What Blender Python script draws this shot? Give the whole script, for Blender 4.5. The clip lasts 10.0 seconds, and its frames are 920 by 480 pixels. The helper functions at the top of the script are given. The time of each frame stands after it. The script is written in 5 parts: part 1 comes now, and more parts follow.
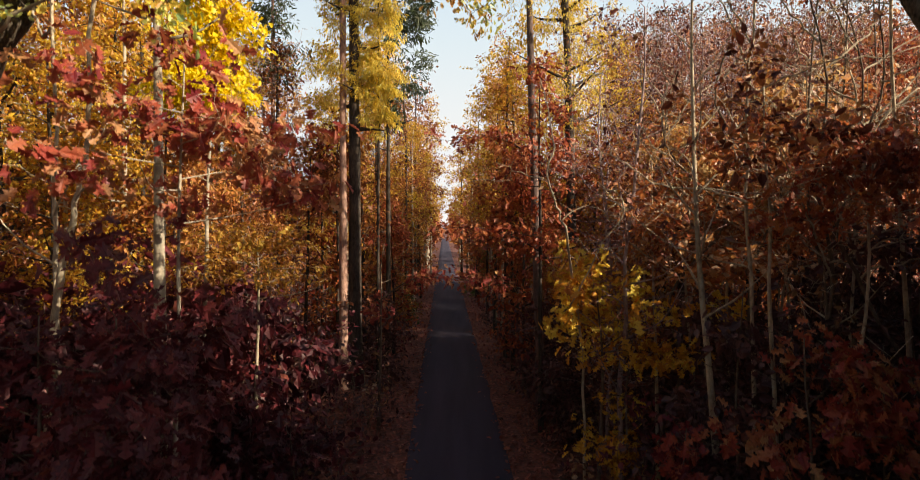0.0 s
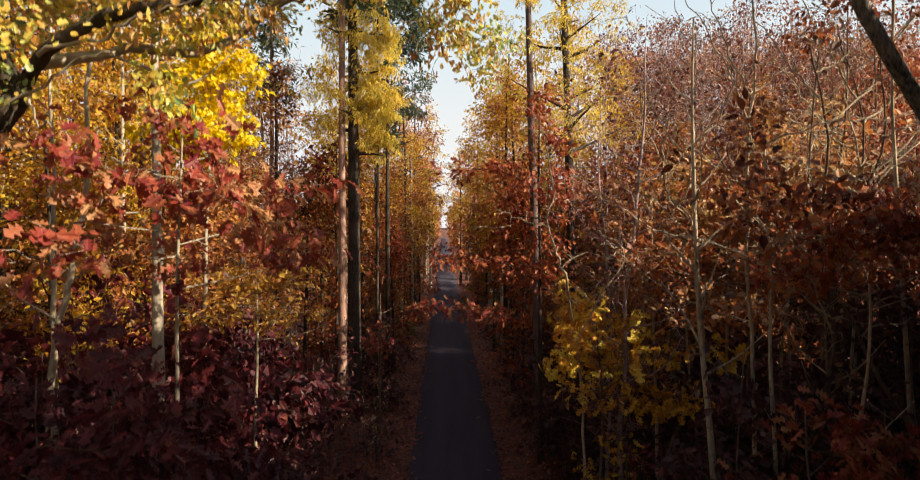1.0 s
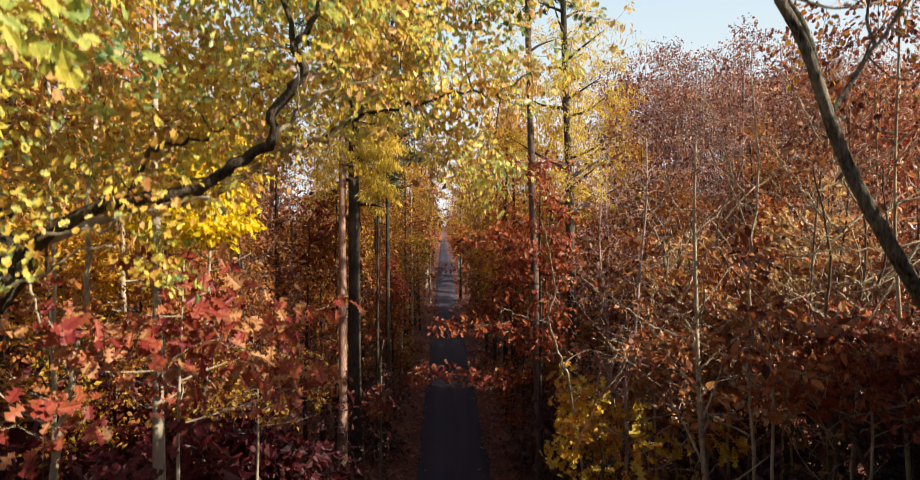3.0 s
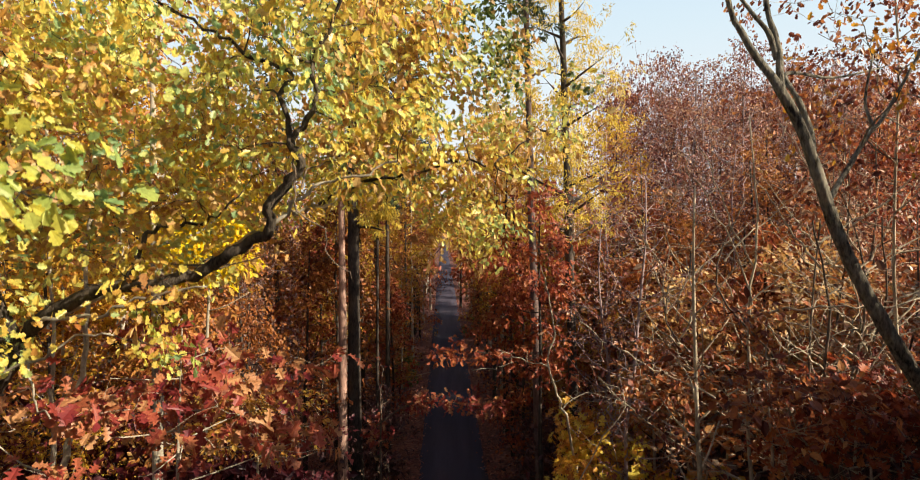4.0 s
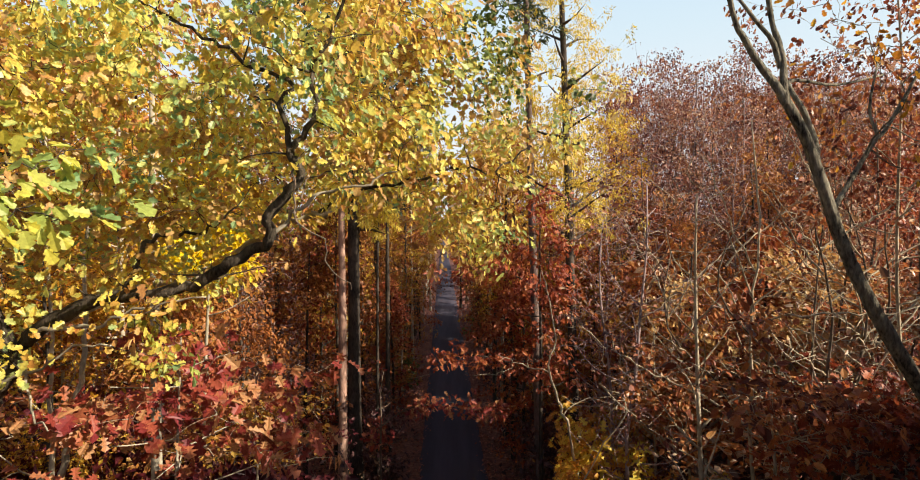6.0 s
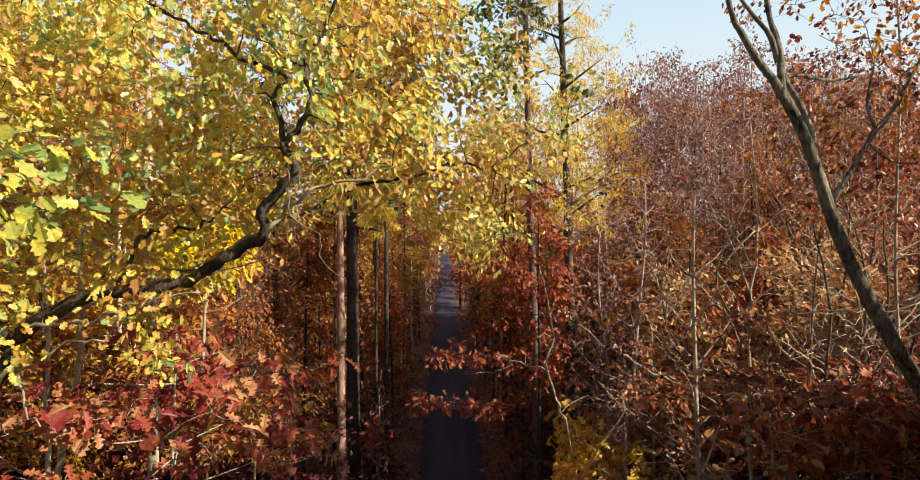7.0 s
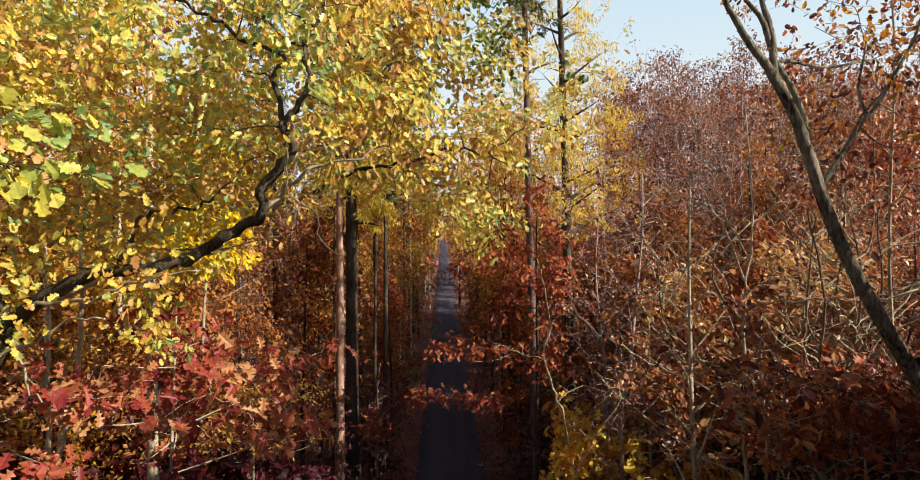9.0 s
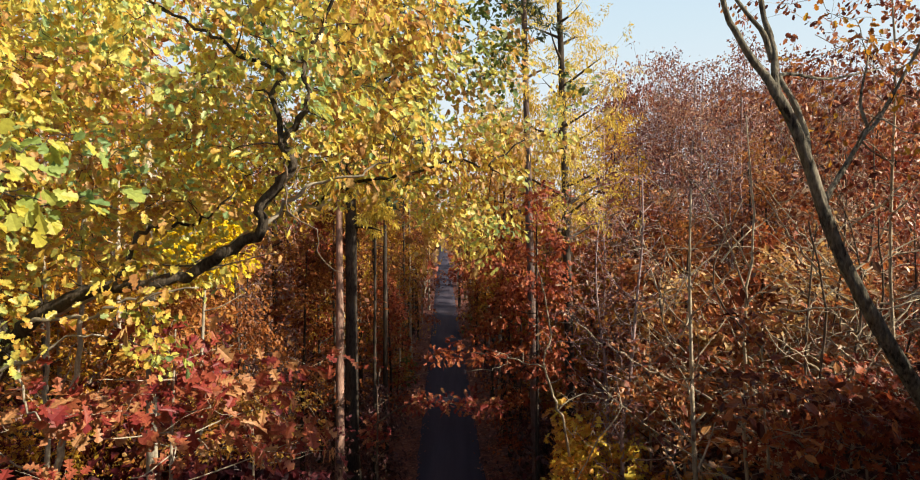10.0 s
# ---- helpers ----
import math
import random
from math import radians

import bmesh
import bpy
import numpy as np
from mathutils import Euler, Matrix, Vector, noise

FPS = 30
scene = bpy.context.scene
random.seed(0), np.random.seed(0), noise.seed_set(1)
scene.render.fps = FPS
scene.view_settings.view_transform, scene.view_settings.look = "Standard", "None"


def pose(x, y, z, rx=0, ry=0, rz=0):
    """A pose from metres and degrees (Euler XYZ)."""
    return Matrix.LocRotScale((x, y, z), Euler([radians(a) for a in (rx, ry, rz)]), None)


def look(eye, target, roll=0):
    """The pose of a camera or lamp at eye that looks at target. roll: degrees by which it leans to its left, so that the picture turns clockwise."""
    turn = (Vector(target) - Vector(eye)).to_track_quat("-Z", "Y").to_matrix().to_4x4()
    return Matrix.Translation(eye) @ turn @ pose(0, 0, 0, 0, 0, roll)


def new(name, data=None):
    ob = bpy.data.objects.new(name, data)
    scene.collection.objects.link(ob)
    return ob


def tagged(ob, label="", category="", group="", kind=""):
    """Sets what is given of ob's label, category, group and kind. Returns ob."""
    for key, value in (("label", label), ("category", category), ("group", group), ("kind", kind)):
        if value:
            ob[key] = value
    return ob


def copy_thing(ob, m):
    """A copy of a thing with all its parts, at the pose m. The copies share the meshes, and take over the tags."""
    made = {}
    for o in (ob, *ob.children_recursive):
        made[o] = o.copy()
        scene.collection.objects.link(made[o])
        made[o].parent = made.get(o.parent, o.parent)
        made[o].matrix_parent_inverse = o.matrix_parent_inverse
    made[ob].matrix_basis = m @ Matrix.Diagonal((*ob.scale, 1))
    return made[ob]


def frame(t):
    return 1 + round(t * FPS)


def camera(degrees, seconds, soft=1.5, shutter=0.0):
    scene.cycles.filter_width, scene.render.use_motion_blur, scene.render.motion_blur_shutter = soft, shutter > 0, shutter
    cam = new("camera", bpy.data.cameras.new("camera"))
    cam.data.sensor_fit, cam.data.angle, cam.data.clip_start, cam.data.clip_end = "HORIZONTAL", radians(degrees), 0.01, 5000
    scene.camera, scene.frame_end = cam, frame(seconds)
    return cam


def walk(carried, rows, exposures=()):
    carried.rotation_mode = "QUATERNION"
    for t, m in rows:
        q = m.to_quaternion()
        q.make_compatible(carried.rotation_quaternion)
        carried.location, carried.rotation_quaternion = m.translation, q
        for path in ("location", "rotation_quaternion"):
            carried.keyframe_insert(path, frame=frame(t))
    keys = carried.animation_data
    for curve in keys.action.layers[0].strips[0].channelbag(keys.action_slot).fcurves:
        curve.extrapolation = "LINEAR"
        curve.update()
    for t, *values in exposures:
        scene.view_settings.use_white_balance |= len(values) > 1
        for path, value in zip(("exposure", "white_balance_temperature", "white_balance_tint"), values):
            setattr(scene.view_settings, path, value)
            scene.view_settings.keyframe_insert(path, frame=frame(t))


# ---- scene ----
cam = camera(80.7, 10.0, soft=1.0, shutter=0.7)
METRES, EYE, TILT, LEAN, TURN = 4.5, 6.2, -1.5, 0.0, 0.0
ROWS = [
    (0, 0.0000, 0.0000, 0.0000, 0.00, 0.00, 0.00),
    (0.5, -0.0033, 0.0034, 0.1003, -0.09, -0.03, 0.02),
    (1, -0.0022, 0.0087, 0.2124, -0.09, -0.07, 0.02),
    (1.5, -0.0017, 0.0099, 0.3255, -0.06, -0.12, 0.03),
    (2, -0.0045, 0.0113, 0.4323, -0.07, -0.15, 0.01),
    (2.5, -0.0114, 0.0123, 0.5395, -0.16, -0.17, 0.00),
    (3, -0.0111, 0.0144, 0.6533, -0.16, -0.22, -0.01),
    (3.2, -0.0102, 0.0148, 0.6989, -0.15, -0.24, 0.00),
    (3.7, -0.0060, 0.0162, 0.8065, -0.13, -0.32, 0.07),
    (4.3, -0.0035, 0.0174, 0.8687, -0.11, -0.37, 0.13),
    (4.5, -0.0033, 0.0176, 0.8689, -0.11, -0.37, 0.13),
    (5, -0.0066, 0.0196, 0.8707, -0.10, -0.37, 0.13),
    (5.5, -0.0091, 0.0230, 0.8734, -0.12, -0.36, 0.12),
    (7, 0.0028, 0.0346, 0.8622, -0.14, -0.35, 0.09),
    (7.5, 0.0073, 0.0311, 0.8457, -0.16, -0.36, 0.02),
    (8, 0.0121, 0.0276, 0.8231, -0.14, -0.34, -0.06),
    (8.5, 0.0124, 0.0208, 0.8112, -0.11, -0.33, -0.10),
    (9, 0.0119, 0.0171, 0.8178, -0.13, -0.33, -0.11),
    (9.5, 0.0091, 0.0226, 0.8335, -0.20, -0.34, -0.07),
    (10, 0.0096, 0.0235, 0.8538, -0.19, -0.36, -0.00),
]
walk(cam, [(t, pose(0, 0, EYE, TILT, LEAN, TURN) @ pose(METRES * x, METRES * y, METRES * z, 90 + pitch, roll, yaw)) for t, x, y, z, yaw, pitch, roll in ROWS],
     exposures=[(0.0, 0.8, 7750, 16), (2.0, 0.76, 7450, 14), (4.3, 0.8, 7200, 13), (10.0, 0.72, 7080, 12)])

# ---- world, sun ----
SUN_TO = Vector((0.93, -0.37, 0.0)).normalized()
SUN_EL = radians(29)
SKY_GLOW = 0.6
world = bpy.data.worlds.new("sky")
scene.world = world
world.use_nodes = True
wn = world.node_tree
sky = wn.nodes.new("ShaderNodeTexSky")
sky.sky_type = "NISHITA"
sky.sun_disc = False
sky.sun_elevation = SUN_EL
sky.sun_rotation = math.atan2(SUN_TO.x, SUN_TO.y)
sky.air_density = 1.2
sky.dust_density = 1.5
sky.ozone_density = 1.6
wn.links.new(sky.outputs[0], wn.nodes["Background"].inputs[0])
wn.nodes["Background"].inputs[1].default_value = 0.072
sun = new("sun", bpy.data.lights.new("sun", "SUN"))
sun.data.energy = 5.0
sun.data.angle = radians(0.5)
sun.data.color = (1.0, 0.9, 0.74)
sun_dir = Vector((SUN_TO.x * math.cos(SUN_EL), SUN_TO.y * math.cos(SUN_EL), math.sin(SUN_EL)))
sun.matrix_world = look(sun_dir * 60, (0, 0, 0))



# ---- materials ----
def nodes_of(name):
    m = bpy.data.materials.new(name)
    m.use_nodes = True
    nt = m.node_tree
    return m, nt, nt.nodes["Principled BSDF"]


def ramp(nt, fac, stops):
    r = nt.nodes.new("ShaderNodeValToRGB")
    while len(r.color_ramp.elements) < len(stops):
        r.color_ramp.elements.new(0.5)
    for e, (p, c) in zip(r.color_ramp.elements, stops):
        e.position, e.color = p, (*c, 1)
    nt.links.new(fac, r.inputs[0])
    return r.outputs[0]


def noise_node(nt, coord, scale, detail=4.0, rough=0.55):
    n = nt.nodes.new("ShaderNodeTexNoise")
    n.inputs["Scale"].default_value = scale
    n.inputs["Detail"].default_value = detail
    n.inputs["Roughness"].default_value = rough
    nt.links.new(coord, n.inputs["Vector"])
    return n.outputs["Fac"]


def math_node(nt, op, a, b, c=None):
    n = nt.nodes.new("ShaderNodeMath")
    n.operation = op
    for i, v in enumerate((a, b, c)):
        if v is None:
            continue
        if isinstance(v, (int, float)):
            n.inputs[i].default_value = v
        else:
            nt.links.new(v, n.inputs[i])
    return n.outputs[0]


def leaf_material(name, stops, trans=0.38, rough=0.5, vary=0.58, drift=0.9):
    """Leaves: a colour for each leaf, drifting from spray to spray, and light that shines through the blade."""
    m, nt, bsdf = nodes_of(name)
    geo = nt.nodes.new("ShaderNodeNewGeometry")
    info = nt.nodes.new("ShaderNodeObjectInfo")
    patch = noise_node(nt, geo.outputs["Position"], 0.9, 2.0)
    fac = math_node(nt, "MULTIPLY_ADD", geo.outputs["Random Per Island"], vary, math_node(nt, "MULTIPLY_ADD", patch, drift, 0.4 - drift / 2 - vary / 2))
    fac = math_node(nt, "ADD", fac, math_node(nt, "MULTIPLY_ADD", info.outputs["Random"], 0.4, -0.13))
    col = ramp(nt, fac, stops)
    vein = noise_node(nt, geo.outputs["Position"], 42.0, 3.0)
    mix = nt.nodes.new("ShaderNodeMix")
    mix.data_type, mix.blend_type = "RGBA", "MULTIPLY"
    mix.inputs[0].default_value = 0.55
    nt.links.new(col, mix.inputs[6])
    nt.links.new(ramp(nt, vein, [(0.3, (0.45, 0.4, 0.35)), (0.6, (1, 1, 1))]), mix.inputs[7])
    nt.links.new(mix.outputs[2], bsdf.inputs["Base Color"])
    bsdf.inputs["Roughness"].default_value = rough
    bsdf.inputs["Specular IOR Level"].default_value = 0.55
    tr = nt.nodes.new("ShaderNodeBsdfTranslucent")
    nt.links.new(mix.outputs[2], tr.inputs[0])
    ms = nt.nodes.new("ShaderNodeMixShader")
    ms.inputs[0].default_value = trans
    nt.links.new(bsdf.outputs[0], ms.inputs[1])
    nt.links.new(tr.outputs[0], ms.inputs[2])
    nt.links.new(ms.outputs[0], nt.nodes["Material Output"].inputs[0])
    return m


def bark_material(name, dark, light, moss=None, scale=9.0, stretch=0.22, depth=0.6):
    m, nt, bsdf = nodes_of(name)
    tc = nt.nodes.new("ShaderNodeTexCoord")
    mp = nt.nodes.new("ShaderNodeMapping")
    mp.inputs["Scale"].default_value = (1, 1, stretch)
    nt.links.new(tc.outputs["Object"], mp.inputs[0])
    grain = noise_node(nt, mp.outputs[0], scale * 3.2, 6.0, 0.65)
    plates = noise_node(nt, tc.outputs["Object"], scale * 0.22, 3.0)
    fac = math_node(nt, "MULTIPLY_ADD", grain, 0.9, math_node(nt, "MULTIPLY_ADD", plates, 0.8, -0.42))
    stops = [(0.22, dark), (0.72, light)] + ([(0.9, moss)] if moss else [])
    nt.links.new(ramp(nt, fac, stops), bsdf.inputs["Base Color"])
    bsdf.inputs["Roughness"].default_value = 0.9
    bsdf.inputs["Specular IOR Level"].default_value = 0.15
    bp = nt.nodes.new("ShaderNodeBump")
    bp.inputs["Strength"].default_value = depth
    bp.inputs["Distance"].default_value = 0.03
    nt.links.new(grain, bp.inputs["Height"])
    nt.links.new(bp.outputs[0], bsdf.inputs["Normal"])
    return m


YELLOW_OAK = leaf_material("yellow_oak_leaf", [(0.0, (0.28, 0.11, 0.04)), (0.2, (0.56, 0.28, 0.07)), (0.36, (0.8, 0.54, 0.11)), (0.55, (0.9, 0.78, 0.16)), (0.72, (0.76, 0.8, 0.24)), (0.93, (0.3, 0.48, 0.22))], 0.5, 0.38, 0.5, 1.5)
LIME_OAK = leaf_material("lime_oak_leaf", [(0.0, (0.62, 0.46, 0.06)), (0.35, (0.7, 0.64, 0.1)), (0.65, (0.46, 0.56, 0.13)), (0.97, (0.2, 0.38, 0.16))], 0.44)
RED_OAK = leaf_material("red_oak_leaf", [(0.0, (0.12, 0.018, 0.014)), (0.3, (0.3, 0.055, 0.026)), (0.55, (0.48, 0.125, 0.045)), (0.8, (0.58, 0.22, 0.07)), (0.97, (0.64, 0.38, 0.14))], 0.4)
CRIMSON = leaf_material("crimson_leaf", [(0.0, (0.04, 0.006, 0.013)), (0.45, (0.11, 0.014, 0.024)), (0.85, (0.2, 0.03, 0.036)), (0.98, (0.28, 0.08, 0.055))], 0.3)
RUST = leaf_material("rust_leaf", [(0.0, (0.1, 0.03, 0.012)), (0.28, (0.25, 0.075, 0.022)), (0.55, (0.43, 0.15, 0.035)), (0.8, (0.53, 0.24, 0.055)), (0.97, (0.58, 0.38, 0.12))], 0.37)
BEECH = leaf_material("beech_leaf", [(0.0, (0.17, 0.055, 0.015)), (0.35, (0.4, 0.16, 0.027)), (0.65, (0.54, 0.27, 0.045)), (0.9, (0.6, 0.42, 0.08))], 0.38)
GOLD = leaf_material("golden_leaf", [(0.0, (0.36, 0.17, 0.02)), (0.3, (0.6, 0.36, 0.035)), (0.65, (0.78, 0.56, 0.06)), (0.97, (0.68, 0.62, 0.12))], 0.48)
AMBER = leaf_material("amber_leaf", [(0.0, (0.26, 0.08, 0.015)), (0.25, (0.5, 0.2, 0.025)), (0.5, (0.72, 0.38, 0.04)), (0.75, (0.82, 0.56, 0.07)), (0.97, (0.86, 0.72, 0.16))], 0.45)
TAN = leaf_material("tan_oak_leaf", [(0.0, (0.34, 0.15, 0.06)), (0.3, (0.56, 0.3, 0.1)), (0.6, (0.72, 0.48, 0.18)), (0.97, (0.84, 0.68, 0.36))], 0.44)
MAPLE = leaf_material("maple_leaf", [(0.0, (0.75, 0.5, 0.02)), (0.5, (0.93, 0.76, 0.03)), (0.97, (0.9, 0.84, 0.08))], 0.52)
BROWN = leaf_material("withered_leaf", [(0.0, (0.09, 0.04, 0.022)), (0.4, (0.2, 0.09, 0.045)), (0.75, (0.34, 0.19, 0.09)), (0.97, (0.5, 0.38, 0.26))], 0.28)
MAUVE = leaf_material("mauve_brown_leaf", [(0.0, (0.08, 0.025, 0.027)), (0.3, (0.24, 0.075, 0.06)), (0.55, (0.4, 0.15, 0.085)), (0.78, (0.52, 0.25, 0.115)), (0.97, (0.68, 0.5, 0.35))], 0.34, vary=0.75)
COPPER = leaf_material("copper_leaf", [(0.0, (0.12, 0.03, 0.02)), (0.3, (0.34, 0.09, 0.04)), (0.55, (0.56, 0.2, 0.065)), (0.8, (0.7, 0.36, 0.13)), (0.98, (0.84, 0.68, 0.5))], 0.42, 0.42, 0.75)
BUSH = leaf_material("bush_oak_leaf", [(0.0, (0.55, 0.2, 0.03)), (0.2, (0.8, 0.42, 0.06)), (0.42, (0.92, 0.68, 0.1)), (0.75, (0.92, 0.82, 0.16)), (0.95, (0.6, 0.66, 0.16))], 0.5)
NEEDLE = leaf_material("pine_needle", [(0.0, (0.03, 0.05, 0.025)), (0.5, (0.06, 0.1, 0.045)), (0.97, (0.14, 0.16, 0.06))], 0.2)
LARCH = leaf_material("larch_needle", [(0.0, (0.7, 0.48, 0.06)), (0.5, (0.9, 0.72, 0.12)), (0.97, (0.72, 0.74, 0.22))], 0.5)
GREEN = leaf_material("green_leaf", [(0.0, (0.05, 0.08, 0.02)), (0.5, (0.1, 0.16, 0.03)), (0.97, (0.25, 0.28, 0.05))], 0.35)
SALMON = leaf_material("salmon_leaf", [(0.0, (0.09, 0.008, 0.02)), (0.25, (0.22, 0.024, 0.035)), (0.5, (0.38, 0.065, 0.045)), (0.75, (0.48, 0.155, 0.075)), (0.97, (0.58, 0.31, 0.14))], 0.4, vary=0.66)
# Brown leaf colour, darkened to put the low wood's shade into it.
SHADE_DARK = leaf_material("shade_dark_leaf", [(0.0, (0.04, 0.014, 0.017)), (0.4, (0.09, 0.033, 0.035)), (0.75, (0.17, 0.066, 0.058)), (0.97, (0.26, 0.15, 0.11))], 0.2)
LITTER = leaf_material("fallen_leaf", [(0.0, (0.11, 0.03, 0.026)), (0.4, (0.26, 0.075, 0.052)), (0.75, (0.4, 0.14, 0.085)), (0.97, (0.52, 0.29, 0.18))], 0.15)

BARK_OAK = bark_material("oak_bark", (0.012, 0.01, 0.008), (0.15, 0.125, 0.095), (0.22, 0.22, 0.11), 11.0, 0.3, 0.9)
BARK_DARK = bark_material("dark_bark", (0.02, 0.017, 0.015), (0.11, 0.09, 0.075), None, 8.0)
BARK_PINE = bark_material("pine_bark", (0.18, 0.1, 0.08), (0.58, 0.38, 0.3), None, 6.0)
BARK_GREYBROWN = bark_material("grey_brown_bark", (0.06, 0.045, 0.043), (0.25, 0.185, 0.17), None, 7.0)
BARK_LEAN = bark_material("leaning_oak_bark", (0.025, 0.022, 0.018), (0.38, 0.35, 0.27), (0.4, 0.4, 0.24), 11.0, 0.3, 0.9)
BARK_MAUVE = bark_material("mauve_twig_bark", (0.19, 0.135, 0.14), (0.46, 0.365, 0.36), None, 7.0, 0.4, 0.3)
BARK_GREY = bark_material("grey_beech_bark", (0.26, 0.23, 0.18), (0.54, 0.49, 0.38), (0.4, 0.42, 0.24), 4.0, 0.5, 0.25)
BARK_PALE = bark_material("pale_sapling_bark", (0.24, 0.2, 0.14), (0.62, 0.55, 0.41), None, 7.0, 0.4, 0.3)
BARK_TWIG = bark_material("twig_bark", (0.075, 0.057, 0.043), (0.22, 0.172, 0.132), None, 7.0, 0.4, 0.3)


def ground_material():
    m, nt, bsdf = nodes_of("leaf_litter_soil")
    geo = nt.nodes.new("ShaderNodeNewGeometry")
    v = nt.nodes.new("ShaderNodeTexVoronoi")
    v.inputs["Scale"].default_value = 9.0
    nt.links.new(geo.outputs["Position"], v.inputs["Vector"])
    big = noise_node(nt, geo.outputs["Position"], 0.5, 4.0)
    fac = math_node(nt, "MULTIPLY_ADD", v.outputs["Color"], 0.6, math_node(nt, "MULTIPLY_ADD", big, 0.8, -0.25))
    nt.links.new(ramp(nt, fac, [(0.1, (0.045, 0.02, 0.018)), (0.4, (0.14, 0.048, 0.035)), (0.7, (0.23, 0.085, 0.052)), (0.95, (0.3, 0.16, 0.1))]), bsdf.inputs["Base Color"])
    bsdf.inputs["Roughness"].default_value = 0.9
    bp = nt.nodes.new("ShaderNodeBump")
    bp.inputs["Strength"].default_value = 0.8
    bp.inputs["Distance"].default_value = 0.04
    nt.links.new(v.outputs["Distance"], bp.inputs["Height"])
    nt.links.new(bp.outputs[0], bsdf.inputs["Normal"])
    return m


def asphalt_material():
    m, nt, bsdf = nodes_of("worn_asphalt")
    geo = nt.nodes.new("ShaderNodeNewGeometry")
    fine = noise_node(nt, geo.outputs["Position"], 90.0, 4.0)
    mp = nt.nodes.new("ShaderNodeMapping")
    mp.inputs["Scale"].default_value = (1.6, 0.12, 1)
    nt.links.new(geo.outputs["Position"], mp.inputs[0])
    wear = noise_node(nt, mp.outputs[0], 1.0, 4.0)
    fac = math_node(nt, "MULTIPLY_ADD", fine, 0.5, math_node(nt, "MULTIPLY_ADD", wear, 0.9, -0.25))
    nt.links.new(ramp(nt, fac, [(0.15, (0.036, 0.034, 0.052)), (0.5, (0.062, 0.057, 0.084)), (0.85, (0.1, 0.092, 0.12))]), bsdf.inputs["Base Color"])
    bsdf.inputs["Roughness"].default_value = 0.92
    bsdf.inputs["Specular IOR Level"].default_value = 0.2
    bp = nt.nodes.new("ShaderNodeBump")
    bp.inputs["Strength"].default_value = 0.4
    bp.inputs["Distance"].default_value = 0.01
    nt.links.new(fine, bp.inputs["Height"])
    nt.links.new(bp.outputs[0], bsdf.inputs["Normal"])
    return m


SOIL, ASPHALT = ground_material(), asphalt_material()


# ---- mesh helpers ----
def mesh_of(name, verts, loops, sizes, material, smooth=False):
    """A mesh from arrays: corners, the faces' corner numbers one after another, and each face's corner count."""
    me = bpy.data.meshes.new(name)
    verts, loops, sizes = np.asarray(verts, np.float32), np.asarray(loops, np.int32), np.asarray(sizes, np.int32)
    me.vertices.add(len(verts))
    me.vertices.foreach_set("co", verts.ravel())
    me.loops.add(len(loops))
    me.loops.foreach_set("vertex_index", loops)
    me.polygons.add(len(sizes))
    me.polygons.foreach_set("loop_start", np.concatenate(([0], np.cumsum(sizes)[:-1])).astype(np.int32))
    me.polygons.foreach_set("use_smooth", np.full(len(sizes), smooth))
    me.update(calc_edges=True)
    me.validate()
    me.materials.append(material)
    return me


LEAF_SHAPES = {
    "oak": [(0.2, 0.25), (0.34, 0.17), (0.53, 0.4), (0.66, 0.25), (0.86, 0.3)],
    "red_oak": [(0.12, 0.04), (0.2, 0.26), (0.36, 0.09), (0.52, 0.4), (0.62, 0.11), (0.84, 0.3)],
    "maple": [(0.05, 0.12), (0.12, 0.42), (0.34, 0.22), (0.52, 0.46), (0.66, 0.16), (0.8, 0.2)],
    "ovate": [(0.22, 0.22), (0.55, 0.27)],
    "diamond": [(0.45, 0.3)],
    "sprig": [(0.35, 0.11), (0.7, 0.1)],
}


def unit(v):
    return v / np.maximum(np.linalg.norm(v, axis=-1, keepdims=True), 1e-9)


